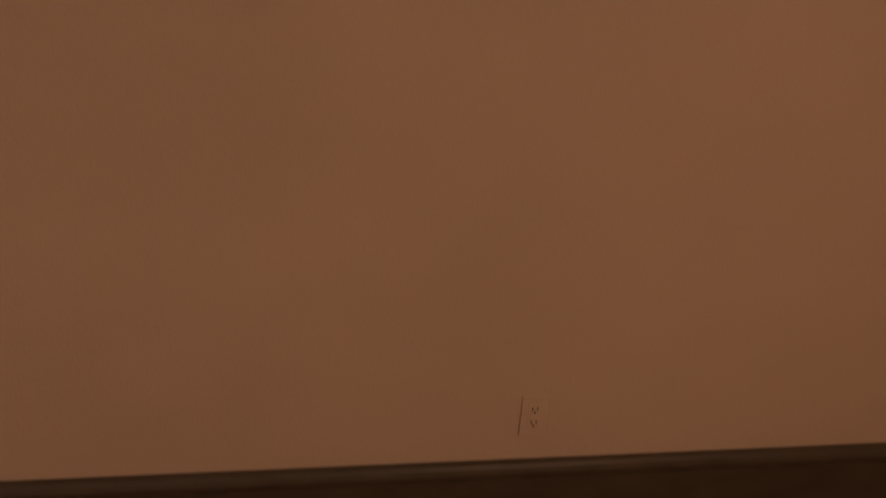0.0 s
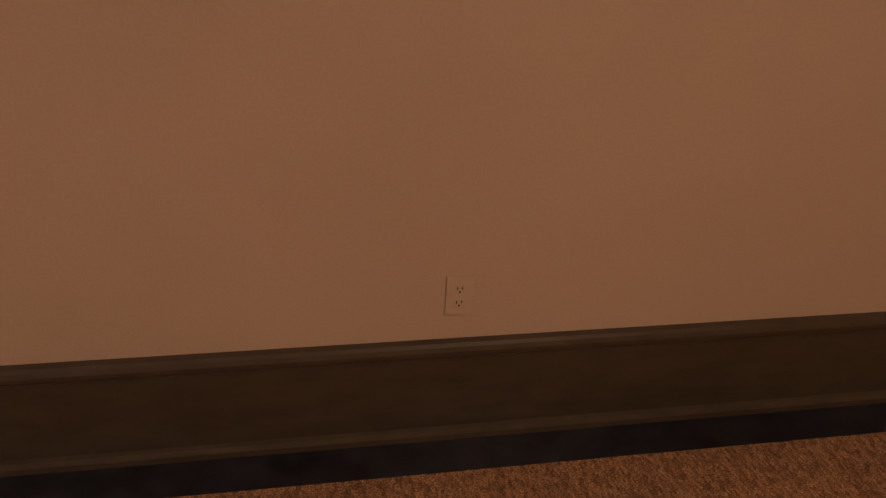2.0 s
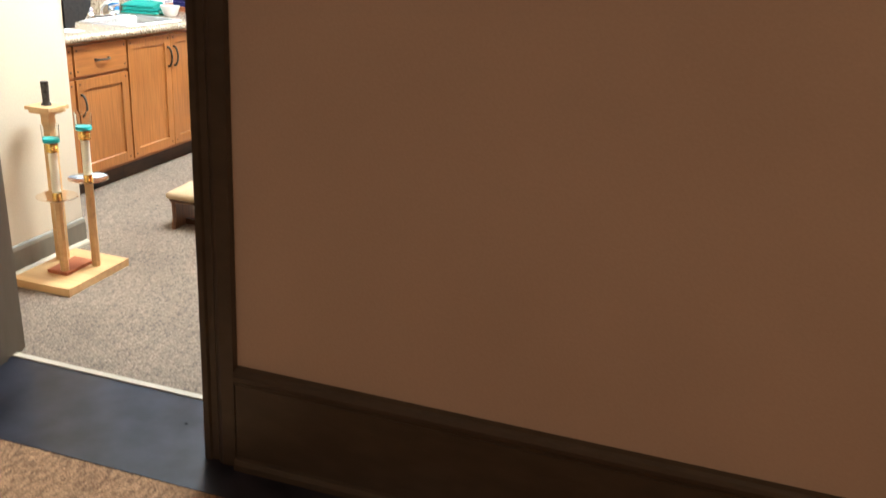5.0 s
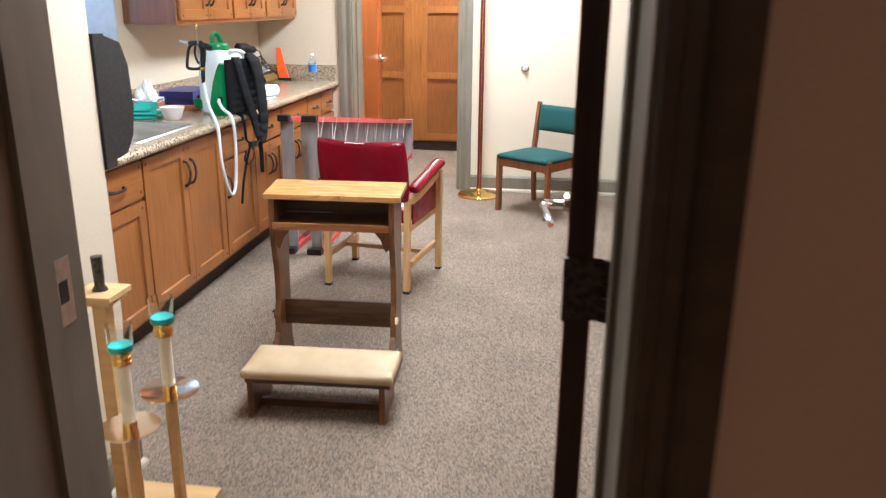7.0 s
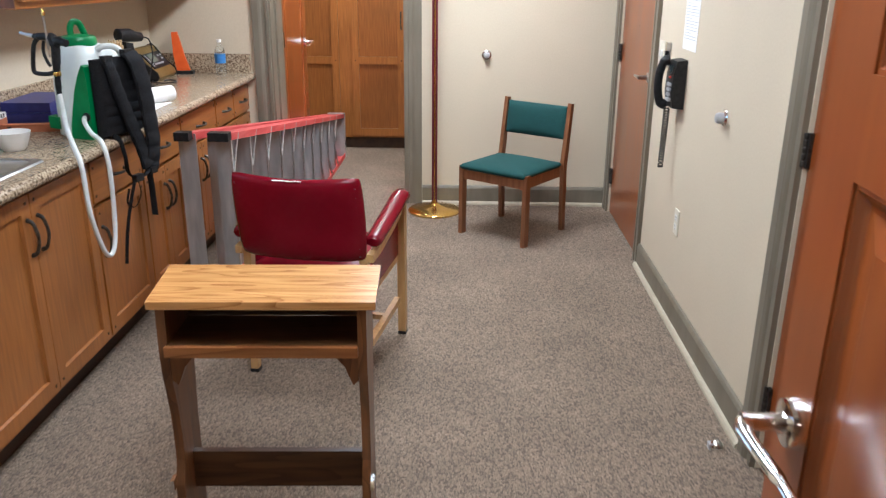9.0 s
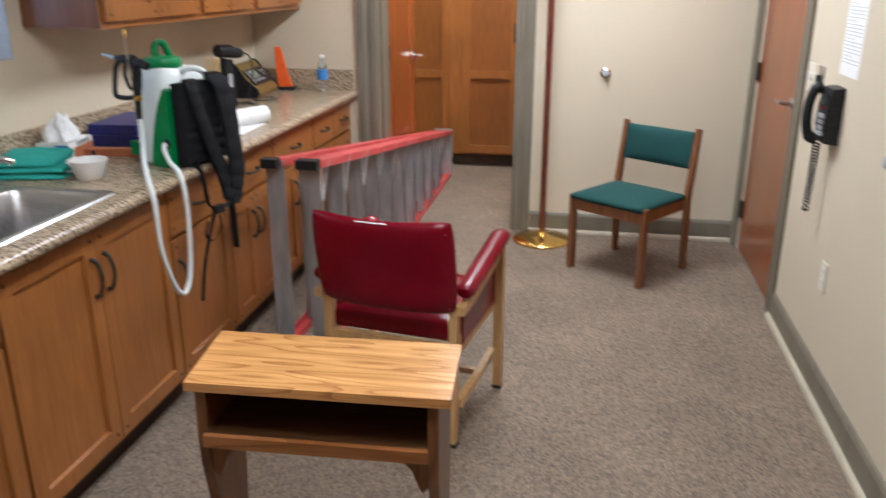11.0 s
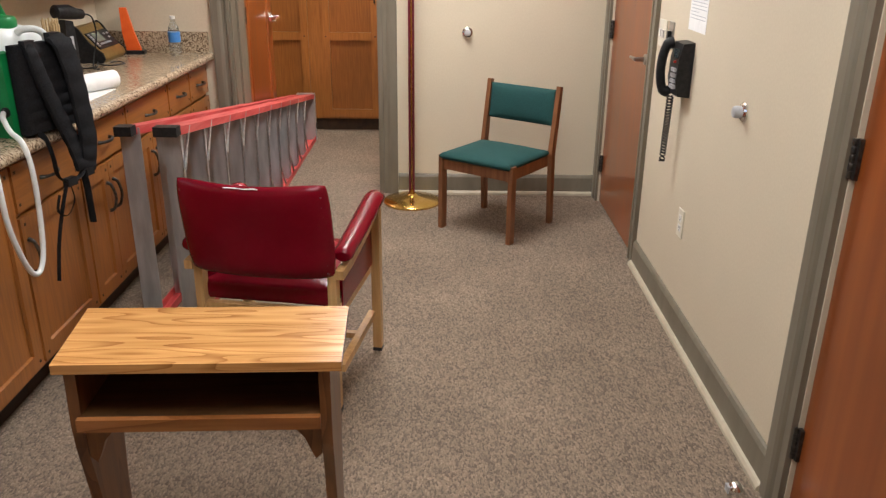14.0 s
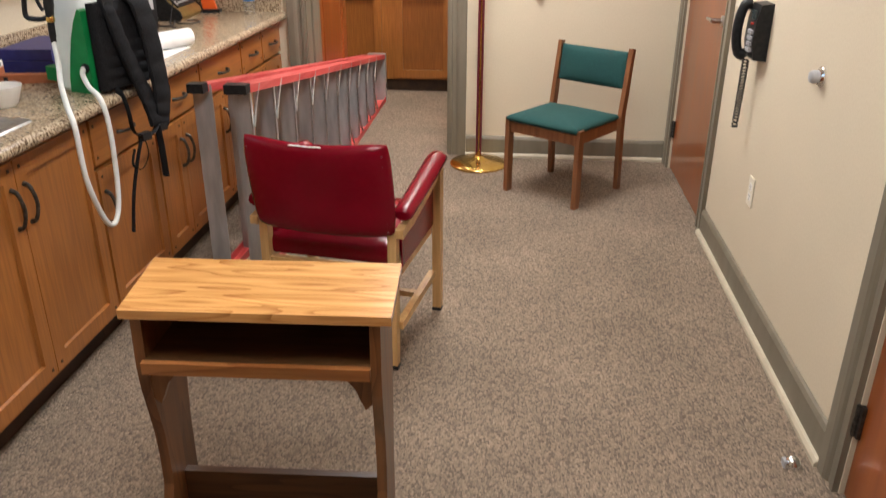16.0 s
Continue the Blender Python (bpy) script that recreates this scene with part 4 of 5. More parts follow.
for sx in (-1, 1):
    bm = bmesh.new()
    x0, x1 = sorted((sx * 0.217, sx * 0.247))
    hexa(bm, [(x0, -0.275, 0), (x1, -0.275, 0), (x1, -0.243, 0), (x0, -0.243, 0)], [(x0, -0.262, 0.52), (x1, -0.262, 0.52), (x1, -0.222, 0.52), (x0, -0.222, 0.52)])
    part("leg", bm, PALE, rc, "pale oak rear leg", bevel=0.004)
    bm = bmesh.new()
    x2, x3 = sorted((sx * 0.25, sx * 0.284))
    hexa(bm, [(x2, 0.19, 0), (x3, 0.19, 0), (x3, 0.222, 0), (x2, 0.222, 0)], [(x2, 0.18, 0.60), (x3, 0.18, 0.60), (x3, 0.225, 0.60), (x2, 0.225, 0.60)])
    part("leg", bm, PALE, rc, "pale oak front leg", bevel=0.004)
    boxes("side_rail", PALE, rc, (min(sx * 0.236, sx * 0.262), max(sx * 0.236, sx * 0.262), -0.245, 0.19, 0.15, 0.178), bevel=0.003)
    bm = bmesh.new()
    prism(bm, [(-0.27, 0.535), (-0.15, 0.545), (0.05, 0.575), (0.20, 0.60), (0.20, 0.57), (0.05, 0.54), (-0.15, 0.51), (-0.27, 0.505)], min(sx * 0.2475, sx * 0.275), max(sx * 0.2475, sx * 0.275), 'x')
    part("arm_rail", bm, PALE, rc, "curved pale oak arm", bevel=0.004)
    bm = bmesh.new()
    tube(bm, smooth_path([(sx * 0.262, -0.24, 0.575), (sx * 0.264, -0.18, 0.585), (sx * 0.266, 0.0, 0.612), (sx * 0.268, 0.17, 0.640), (sx * 0.268, 0.225, 0.637)], 5), [0.022, 0.031, 0.034, 0.035, 0.035, 0.035, 0.035, 0.036, 0.036, 0.037, 0.037, 0.038, 0.038, 0.038, 0.038, 0.038, 0.038, 0.037, 0.036, 0.033, 0.022], 12, 0.75)
    part("arm_pad", bm, RED, rc, "red vinyl arm pad", True)
    boxes("apron", PALE, rc, (min(sx * 0.236, sx * 0.25), max(sx * 0.236, sx * 0.25), -0.235, 0.18, 0.345, 0.40), bevel=0.002)
    boxes("side_skirt", RED, rc, (min(sx * 0.2505, sx * 0.256), max(sx * 0.2505, sx * 0.256), -0.22, 0.18, 0.38, 0.54), label="red vinyl side panel", bevel=0.002)
for tx, ty in ((-0.232, -0.259), (0.232, -0.259), (-0.267, 0.206), (0.267, 0.206)):
    boxes("leg_tip", BLACK, rc, (tx - 0.0175, tx + 0.0175, ty - 0.0175, ty + 0.0175, 0.0, 0.014), label="dark rubber leg tip", bevel=0.002)
boxes("stretcher", PALE, rc, (-0.235, 0.235, -0.01, 0.015, 0.155, 0.176), bevel=0.003)
boxes("rear_rail", PALE, rc, (-0.216, 0.216, -0.262, -0.236, 0.345, 0.384), bevel=0.003)

# ---- green side chair ----
gc = thing("side_chair", "green upholstered side chair with walnut-brown wooden frame", "chair", pose(0.375, 4.39, 0, 0, 0, -36))
HW, FR, RR = 0.24, -0.215, 0.215
for sx in (-1, 1):
    x0, x1 = sorted((sx * HW, sx * (HW - 0.026)))
    bm = bmesh.new()
    hexa(bm, [(x0, FR - 0.02, 0), (x1, FR - 0.02, 0), (x1, FR + 0.025, 0), (x0, FR + 0.025, 0)], [(x0, FR - 0.02, 0.43), (x1, FR - 0.02, 0.43), (x1, FR + 0.025, 0.43), (x0, FR + 0.025, 0.43)])
    part("leg", bm, WALNUT, gc, "brown wooden front leg", bevel=0.006)
    bm = bmesh.new()
    prism(bm, [(RR - 0.005, 0), (RR + 0.03, 0), (RR + 0.012, 0.40), (RR + 0.06, 0.785), (RR + 0.03, 0.79), (RR - 0.03, 0.42), (RR - 0.025, 0.38)], x0, x1, 'x')
    part("leg", bm, WALNUT, gc, "brown wooden rear leg and back post", bevel=0.005)
    boxes("side_rail", WALNUT, gc, (min(sx * (HW - 0.027), sx * (HW - 0.047)), max(sx * (HW - 0.027), sx * (HW - 0.047)), FR - 0.01, RR, 0.345, 0.415), bevel=0.003)
boxes("front_rail", WALNUT, gc, (-HW + 0.027, HW - 0.027, FR - 0.012, FR + 0.010, 0.35, 0.405), bevel=0.003)
boxes("rear_rail", WALNUT, gc, (-HW + 0.027, HW - 0.027, RR - 0.02, RR, 0.35, 0.405), bevel=0.003)
bm = bmesh.new()
cushion(bm, -HW + 0.012, HW - 0.012, FR - 0.03, RR - 0.035, 0.41, 0.462, 0.016, 12, 12, 0.02)
part("seat", bm, GREEN, gc, "dark green fabric seat", True)
bm = bmesh.new()
cushion(bm, -HW + 0.027, HW - 0.027, -0.10, 0.10, -0.018, 0.022, 0.008, 12, 8, 0.014)
part("backrest", bm, GREEN, gc, "dark green fabric backrest", True, move=pose(0, RR + 0.024, 0.67, 83, 0, 0))

# ---- stepladder lying on its side ----
ld = thing("stepladder", "red fibreglass stepladder with grey aluminium steps, lying on its side", "ladder", pose(-1.07, 3.02, 0, 0, 0, 0))
LEN = 3.39


def lad_x(y, off):
    return off - 0.022 * y / LEN if off > 0 else off + 0.06 * y / LEN


def lad_top(y):
    return 0.865 - (0.865 - 0.375) * y / LEN


for off, name in ((0.08, "front"), (-0.08, "rear")):
    w = 0.042 if off > 0 else 0.03
    length = LEN if off > 0 else LEN - 0.1
    for topside in (True, False):
        bm = bmesh.new()
        def ring(y):
            x = lad_x(y, off)
            z = lad_top(y) if topside else 0.035
            lo, hi = z - 0.032, z
            if topside:
                return [(x - w, y, hi), (x + w, y, hi), (x + w, y, lo), (x + w - 0.006, y, lo), (x + w - 0.006, y, hi - 0.006), (x - w + 0.006, y, hi - 0.006), (x - w + 0.006, y, lo), (x - w, y, lo)]
            return [(x - w, y, lo - 0.003), (x - w, y, hi), (x - w + 0.006, y, hi), (x - w + 0.006, y, lo + 0.003), (x + w - 0.006, y, lo + 0.003), (x + w - 0.006, y, hi), (x + w, y, hi), (x + w, y, lo - 0.003)]
        a = [bm.verts.new(c) for c in ring(0.0)]
        b = [bm.verts.new(c) for c in ring(length)]
        for i in range(8):
            bm.faces.new((a[i], a[(i + 1) % 8], b[(i + 1) % 8], b[i]))
        bm.faces.new(a)
        bm.faces.new(b[::-1])
        rail = part("rail", bm, FIBRE, ld, "red fibreglass rail")
        x = lad_x(0, off)
        z = lad_top(0) if topside else 0.035
        boxes("foot", BLACK, rail, (x - w - 0.003, x + w + 0.003, -0.018, 0.035, z - 0.034 if topside else 0.0, z + 0.003), label="black rubber foot", bevel=0.004)
    for k in range(10):
        y = 0.05 + k * 0.315
        if y > length - 0.1:
            break
        x = lad_x(y, off)
        top = lad_top(y) - 0.006
        bm = bmesh.new()
        ww = w - 0.008
        if off > 0:
            box(bm, x - ww, x + ww, y, y + 0.004, 0.008, top)
            box(bm, x - ww, x - ww + 0.004, y + 0.004, y + 0.026, 0.008, top)
            box(bm, x + ww - 0.004, x + ww, y + 0.004, y + 0.026, 0.008, top)
        else:
            wr = 0.04 if k == 0 else 0.022
            box(bm, x - wr, x + wr, y, y + 0.003, 0.008, top)
            box(bm, x - 0.022, x - 0.019, y + 0.003, y + 0.02, 0.008, top)
        step = part("step", bm, ALU, ld, "grey aluminium step")
        if off > 0:
            bm = bmesh.new()
            tube(bm, [(x + ww + 0.004, y + 0.11, top - 0.012), (x + ww + 0.005, y + 0.055, top - 0.08), (x + ww + 0.004, y + 0.012, top - 0.17)], 0.006, 6, 0.5)
            tube(bm, [(x + ww + 0.004, y + 0.11, 0.03), (x + ww + 0.005, y + 0.055, 0.09), (x + ww + 0.004, y + 0.012, 0.17)], 0.006, 6, 0.5)
            tube(bm, [(x + ww + 0.004, y - 0.012, 0.02), (x + ww + 0.004, y - 0.012, top)], 0.004, 6)
            part("brace", bm, STEEL, step, "thin bright steel brace")
bm = bmesh.new()
xe = lad_x(LEN, 0.08)
box(bm, xe - 0.10, xe + 0.044, LEN + 0.001, LEN + 0.05, 0.0, lad_top(LEN) + 0.004)
cap = part("top_cap", bm, ALU, ld, "grey top cap with hole", bevel=0.004)
bm = bmesh.new()
lathe(bm, [(0.022, 0), (0.020, 0.002)], 0, 0, 18, pose(xe + 0.045, LEN + 0.025, 0.12, 0, 90, 0))
part("hole", bm, BLACK, cap)
for yy in (1.9, 2.3):
    boxes("spreader", STEEL, ld, (-0.04, 0.04, yy, yy + 0.015, 0.06, 0.085), label="folding steel spreader bar", bevel=0.002)

# ---- coat stand ----
cs = thing("coat_stand", "brass coat stand with maroon rods and round brass base", "coat stand", pose(-0.125, 4.80, 0))
bm = bmesh.new()
lathe(bm, [(0.176, 0.0), (0.178, 0.012), (0.166, 0.022), (0.09, 0.034), (0.045, 0.044), (0.022, 0.06), (0.016, 0.085)], seg=40)
part("base", bm, BRASS, cs, "round polished brass base", True)
for k in range(3):
    a = radians(90 + 120 * k)
    bm = bmesh.new()
    tube(bm, [(0.014 * math.cos(a), 0.014 * math.sin(a), 0.06), (0.014 * math.cos(a), 0.014 * math.sin(a), 1.60)], 0.0062, 10)
    part("rod", bm, MAROON, cs, "maroon lacquered rod", True)
bm = bmesh.new()
tube(bm, [(0, 0, 0.06), (0, 0, 1.6)], 0.008, 10)
part("core", bm, BRASS, cs, "brass core rod", True)
bm = bmesh.new()
lathe(bm, [(0.030, 1.585), (0.032, 1.60), (0.026, 1.61), (0.020, 1.62), (0.020, 1.84), (0.024, 1.85), (0.012, 1.87), (0.004, 1.885)], seg=20)
part("finial", bm, BRASS, cs, "brass head tube", True)
for k in range(6):
    a = radians(60 * k + 10)
    c, s = math.cos(a), math.sin(a)
    bm = bmesh.new()
    tube(bm, smooth_path([(0.02 * c, 0.02 * s, 1.64), (0.06 * c, 0.06 * s, 1.655), (0.10 * c, 0.10 * s, 1.69), (0.125 * c, 0.125 * s, 1.72)], 4), 0.0032, 8)
    tube(bm, smooth_path([(0.02 * c, 0.02 * s, 1.60), (0.05 * c, 0.05 * s, 1.565), (0.08 * c, 0.08 * s, 1.56), (0.09 * c, 0.09 * s, 1.585)], 4), 0.003, 8)
    part("hook", bm, DISH, cs, "curved pale brass hook", True)


# ---- fittings on the walls ----
def bumper(m):
    t = thing("wall_bumper", "round steel wall door bumper", "door stop", m, "wall door bumpers")
    bm = bmesh.new()
    lathe(bm, [(0.032, 0), (0.032, 0.006), (0.026, 0.012), (0.022, 0.014)], seg=24)
    part("rose", bm, CHROME, t, "", True)
    bm = bmesh.new()
    lathe(bm, [(0.02, 0.014), (0.021, 0.028), (0.017, 0.038), (0.006, 0.042)], seg=20)
    part("rubber", bm, KEYGREY, t, "grey rubber tip", True)


bumper(pose(1.0495, 2.625, 1.025, 0, -90, 0))
bumper(pose(0.208, 4.9995, 1.018, 90, 0, 0))
ks = thing("key_switch", "small steel key switch plate above the telephone", "wall switch", pose(1.05, 3.575, 1.165, 0, 0, -90))
boxes("plate", STEEL, ks, (-0.036, 0.036, -0.006, -0.0005, -0.056, 0.056), bevel=0.002)
boxes("toggle", BLACK, ks, (-0.008, 0.012, -0.022, -0.0062, -0.012, 0.018), bevel=0.003)
fs = thing("floor_stop", "dome-shaped steel floor door stop on carpet", "door stop", pose(0.955, 2.01, 0))
bm = bmesh.new()
lathe(bm, [(0.026, 0), (0.026, 0.008), (0.022, 0.020), (0.012, 0.030), (0.003, 0.033)], seg=24)
part("dome", bm, CHROME, fs, "", True)
boxes("rubber", KEYGREY, fs, (-0.028, -0.010, -0.012, 0.012, 0.0, 0.022), bevel=0.004)


def outlet(m, label, plate=IVORY, socket=WHITEP):
    t = thing("outlet", label, "power outlet", m, "power outlets")
    boxes("plate", plate, t, (-0.035, 0.035, -0.006, -0.0005, -0.058, 0.058), bevel=0.003)
    for dz in (-0.021, 0.021):
        bm = bmesh.new()
        box(bm, -0.016, 0.016, -0.0075, -0.0062, dz - 0.014, dz + 0.014)
        r = part("receptacle", bm, socket, t, bevel=0.0005)
        bm = bmesh.new()
        for bx, bw in ((-0.0065, 0.0014), (0.0065, 0.0014)):
            box(bm, bx - bw, bx + bw, -0.0079, -0.0076, dz - 0.002, dz + 0.007)
        box(bm, -0.0025, 0.0025, -0.0079, -0.0076, dz - 0.011, dz - 0.006)
        part("slots", bm, BLACK, r)


outlet(pose(2.549, -0.63, 0.472), "tan duplex outlet on the dim hall wall", HALLPLATE, HALLPLATE)
outlet(pose(1.05, 3.131, 0.462, 0, 0, -90), "ivory duplex outlet low on the papered wall")
sw = thing("light_switch", "ivory wall switch plate with two rockers", "light switch", pose(1.05, 3.71, 1.16, 0, 0, -90))
boxes("plate", IVORY, sw, (-0.058, 0.058, -0.006, -0.0005, -0.058, 0.058), bevel=0.003)
for dx in (-0.023, 0.023):
    boxes("rocker", WHITEP, sw, (dx - 0.008, dx + 0.008, -0.014, -0.0062, -0.016, 0.016), bevel=0.002)

ph = thing("telephone", "black wall telephone with coiled cord and keypad", "telephone", pose(1.05, 3.30, 1.062, 0, 0, -90))
bm = bmesh.new()
prism(bm, [(-0.0005, -0.105), (-0.05, -0.10), (-0.062, -0.04), (-0.058, 0.05), (-0.045, 0.105), (-0.0005, 0.11)], -0.05, 0.072, 'x')
part("body", bm, BLACK, ph, "", True, bevel=0.016)
bm = bmesh.new()
tube(bm, smooth_path([(-0.042, -0.055, 0.10), (-0.042, -0.078, 0.092), (-0.042, -0.092, 0.05), (-0.042, -0.096, 0.0), (-0.042, -0.092, -0.05), (-0.042, -0.08, -0.088), (-0.042, -0.055, -0.098)], 4), [0.022, 0.025, 0.024, 0.023, 0.022] + [0.019] * 15 + [0.022, 0.023, 0.024, 0.025, 0.022], 10)
hs = part("handset", bm, BLACK, ph, "black curved handset", True)
for r in range(4):
    for c in range(3):
        boxes("key", KEYGREY, ph, (0.012 + c * 0.017, 0.024 + c * 0.017, -0.070, -0.058, -0.07 + r * 0.022, -0.056 + r * 0.022))
boxes("red_light", REDDOT, ph, (0.03, 0.04, -0.068, -0.058, 0.03, 0.038))
boxes("display", SCREEN, ph, (0.01, 0.06, -0.0635, -0.055, 0.05, 0.085))
bm = bmesh.new()
pts = []
for i in range(260):
    t = i / 259
    if t < 0.5:
        q = Vector((-0.03 - 0.02 * t, -0.055, -0.10 - 0.58 * t))
    else:
        q = Vector((-0.04 + 0.05 * (t - 0.5), -0.045, -0.39 + 0.56 * (t - 0.5)))
    if 0.45 < t < 0.55:
        q.z = -0.361 - 0.03 * math.cos((t - 0.5) * math.pi * 10) * 1
    a = t * 2 * math.pi * 46
    pts.append(q + Vector((0.0065 * math.cos(a), 0.0065 * math.sin(a), 0)))
tube(bm, pts, 0.0032, 5)
part("cord", bm, BLACK, ph, "black coiled cord", True)

notice = tagged(boxes("notice", PAPER, None, (1.0480, 1.0494, 3.125, 3.345, 1.215, 1.50)), "printed white paper notice taped on the wall", "notice")
for k in range(18):
    z = 1.475 - k * 0.0125
    w = 0.19 if k % 5 else 0.10
    boxes("text_line", INK, notice, (1.0474, 1.04795, 3.33 - w, 3.33, z - 0.0014, z + 0.0014))

disp = thing("towel_dispenser", "black rounded paper towel dispenser on the wall pier", "dispenser", pose(-1.04, 0.6505, 1.02))
bm = bmesh.new()
prism(bm, [(-0.15, 0.0), (0.15, 0.0), (0.15, 0.40), (-0.15, 0.40)], 0.0, 0.06, 'y')
part("back", bm, BLACK, disp, "", bevel=0.01)
bm = bmesh.new()
prism(bm, [(0.06, 0.02), (0.13, 0.03), (0.175, 0.08), (0.195, 0.17), (0.185, 0.30), (0.15, 0.37), (0.06, 0.395)], -0.148, 0.148, 'x')
part("cover", bm, BLACK, disp, "glossy black curved cover", bevel=0.015)


# ---- things on the counter ----
CT = 0.9105
def rings(bm, levels, seg=40, power=4.0):
    """A body lofted through rounded-square rings: (z, cx, cy, half width x, half width y)."""
    made = []
    for z, cx, cy, hx, hy in levels:
        ring = []
        for i in range(seg):
            a = 2 * math.pi * i / seg
            c, s_ = math.cos(a), math.sin(a)
            k = (abs(c) ** power + abs(s_) ** power) ** (-1 / power)
            ring.append(bm.verts.new((cx + hx * k * c, cy + hy * k * s_, z)))
        made.append(ring)
    for p, q in zip(made, made[1:]):
        for i in range(seg):
            bm.faces.new((p[i], p[(i + 1) % seg], q[(i + 1) % seg], q[i]))
    bm.faces.new(made[0][::-1])
    bm.faces.new(made[-1])


def quilted(bm, pts, widths, thick, lobes):
    """A padded strap along pts, lying across local y, swelling into lobes along its length."""
    pts = [Vector(p) for p in pts]
    made = []
    for i, p in enumerate(pts):
        d = (pts[min(i + 1, len(pts) - 1)] - pts[max(i - 1, 0)]).normalized()
        side = (Vector((0, 1, 0)) - d * d.y).normalized()
        n = side.cross(d).normalized()
        f = i / (len(pts) - 1)
        w = widths[0] + (widths[1] - widths[0]) * f
        t = thick * (0.65 + 0.35 * abs(math.sin(math.pi * lobes * f)))
        made.append([bm.verts.new(p + side * w * math.cos(a) + n * t * math.copysign(abs(math.sin(a)) ** 0.6, math.sin(a))) for a in [2 * math.pi * k / 14 for k in range(14)]])
    for p, q in zip(made, made[1:]):
        for k in range(14):
            bm.faces.new((p[k], p[(k + 1) % 14], q[(k + 1) % 14], q[k]))
    bm.faces.new(made[0][::-1])
    bm.faces.new(made[-1])


sp = thing("backpack_sprayer", "white and green backpack sprayer with black padded straps on the counter", "sprayer", pose(-1.44, 2.80, CT, 0, 0, -16))
bm = bmesh.new()
rings(bm, [(0.0, 0.035, 0, 0.085, 0.128), (0.012, 0.035, 0, 0.095, 0.14), (0.10, 0.035, 0, 0.095, 0.141), (0.20, 0.035, -0.002, 0.094, 0.136), (0.27, 0.034, -0.006, 0.090, 0.125), (0.315, 0.032, -0.014, 0.082, 0.108), (0.338, 0.030, -0.022, 0.070, 0.088), (0.348, 0.028, -0.03, 0.058, 0.066)])
part("tank", bm, TANK, sp, "milky white plastic tank", True)
for sy in (-1, 1):
    bm = bmesh.new()
    prism(bm, [(0.035, 0.0), (0.136, 0.0), (0.138, 0.14), (0.134, 0.275), (0.122, 0.282), (0.098, 0.24), (0.074, 0.18), (0.055, 0.11), (0.04, 0.05)], sy * 0.112, sy * 0.1455, 'y')
    part("side_shell", bm, GREENP, sp, "green moulded side shell", True, bevel=0.006)
bm = bmesh.new()
prism(bm, [(-0.066, 0.035), (-0.02, 0.032), (-0.018, 0.078), (-0.066, 0.082)], -0.1445, -0.06, 'y')
part("level_tab", bm, GREENP, sp, "small green tab", True, bevel=0.004)
bm = bmesh.new()
lathe(bm, [(0.066, 0.342), (0.069, 0.347), (0.069, 0.368), (0.064, 0.378), (0.03, 0.385)], 0.027, -0.036, 28)
lid = part("lid", bm, GREENP, sp, "green screw lid", True)
bm = bmesh.new()
tube(bm, smooth_path([(0.017, -0.056, 0.376), (0.016, -0.055, 0.41), (0.022, -0.045, 0.43), (0.034, -0.03, 0.428), (0.040, -0.02, 0.405), (0.044, -0.012, 0.378)], 5), 0.0135, 10, 0.8)
part("lid_handle", bm, GREENP, lid, "arched green lid grip", True)
bm = bmesh.new()
lathe(bm, [(0.017, 0), (0.017, 0.004), (0.011, 0.006), (0.010, 0.012)], 0, 0, 16, pose(0.118, -0.1455, 0.088, 90, 0, 0))
part("outlet_port", bm, BLACK, sp, "black hose outlet", True)
bm = bmesh.new()
tube(bm, smooth_path([(0.095, -0.03, 0.318), (0.118, -0.02, 0.338), (0.148, 0.005, 0.34), (0.165, 0.025, 0.322), (0.165, 0.03, 0.29)], 5), 0.012, 10)
part("carry_handle", bm, TANK, sp, "white moulded carry handle", True)
bm = bmesh.new()
cushion(bm, -0.128, 0.138, 0.008, 0.30, 0.0, 0.055, 0.004, 24, 28, 0.012)
for v in bm.verts:
    if v.co.z > 0.03:
        v.co.z += 0.009 * abs(math.sin(v.co.y * 75)) * (0.35 + 0.65 * abs(math.sin((v.co.x + 0.128) * 24)))
part("back_pad", bm, WEB, sp, "black quilted back pad", True, move=Matrix(((0, 0, 1, 0.138), (1, 0, 0, 0), (0, 1, 0, 0), (0, 0, 0, 1))))
for pts, widths, lobes in (
        ([(0.185, -0.085, 0.305), (0.205, -0.085, 0.26), (0.212, -0.06, 0.16), (0.215, -0.02, 0.05), (0.224, 0.015, -0.05), (0.235, 0.03, -0.135)], (0.022, 0.034), 9),
        ([(0.185, 0.035, 0.315), (0.215, 0.045, 0.285), (0.232, 0.055, 0.19), (0.236, 0.065, 0.08), (0.238, 0.07, -0.02), (0.236, 0.062, -0.10), (0.232, 0.05, -0.15)], (0.046, 0.036), 8)):
    bm = bmesh.new()
    quilted(bm, smooth_path(pts, 10), widths, 0.015, lobes)
    part("strap", bm, WEB, sp, "padded black shoulder strap", True)
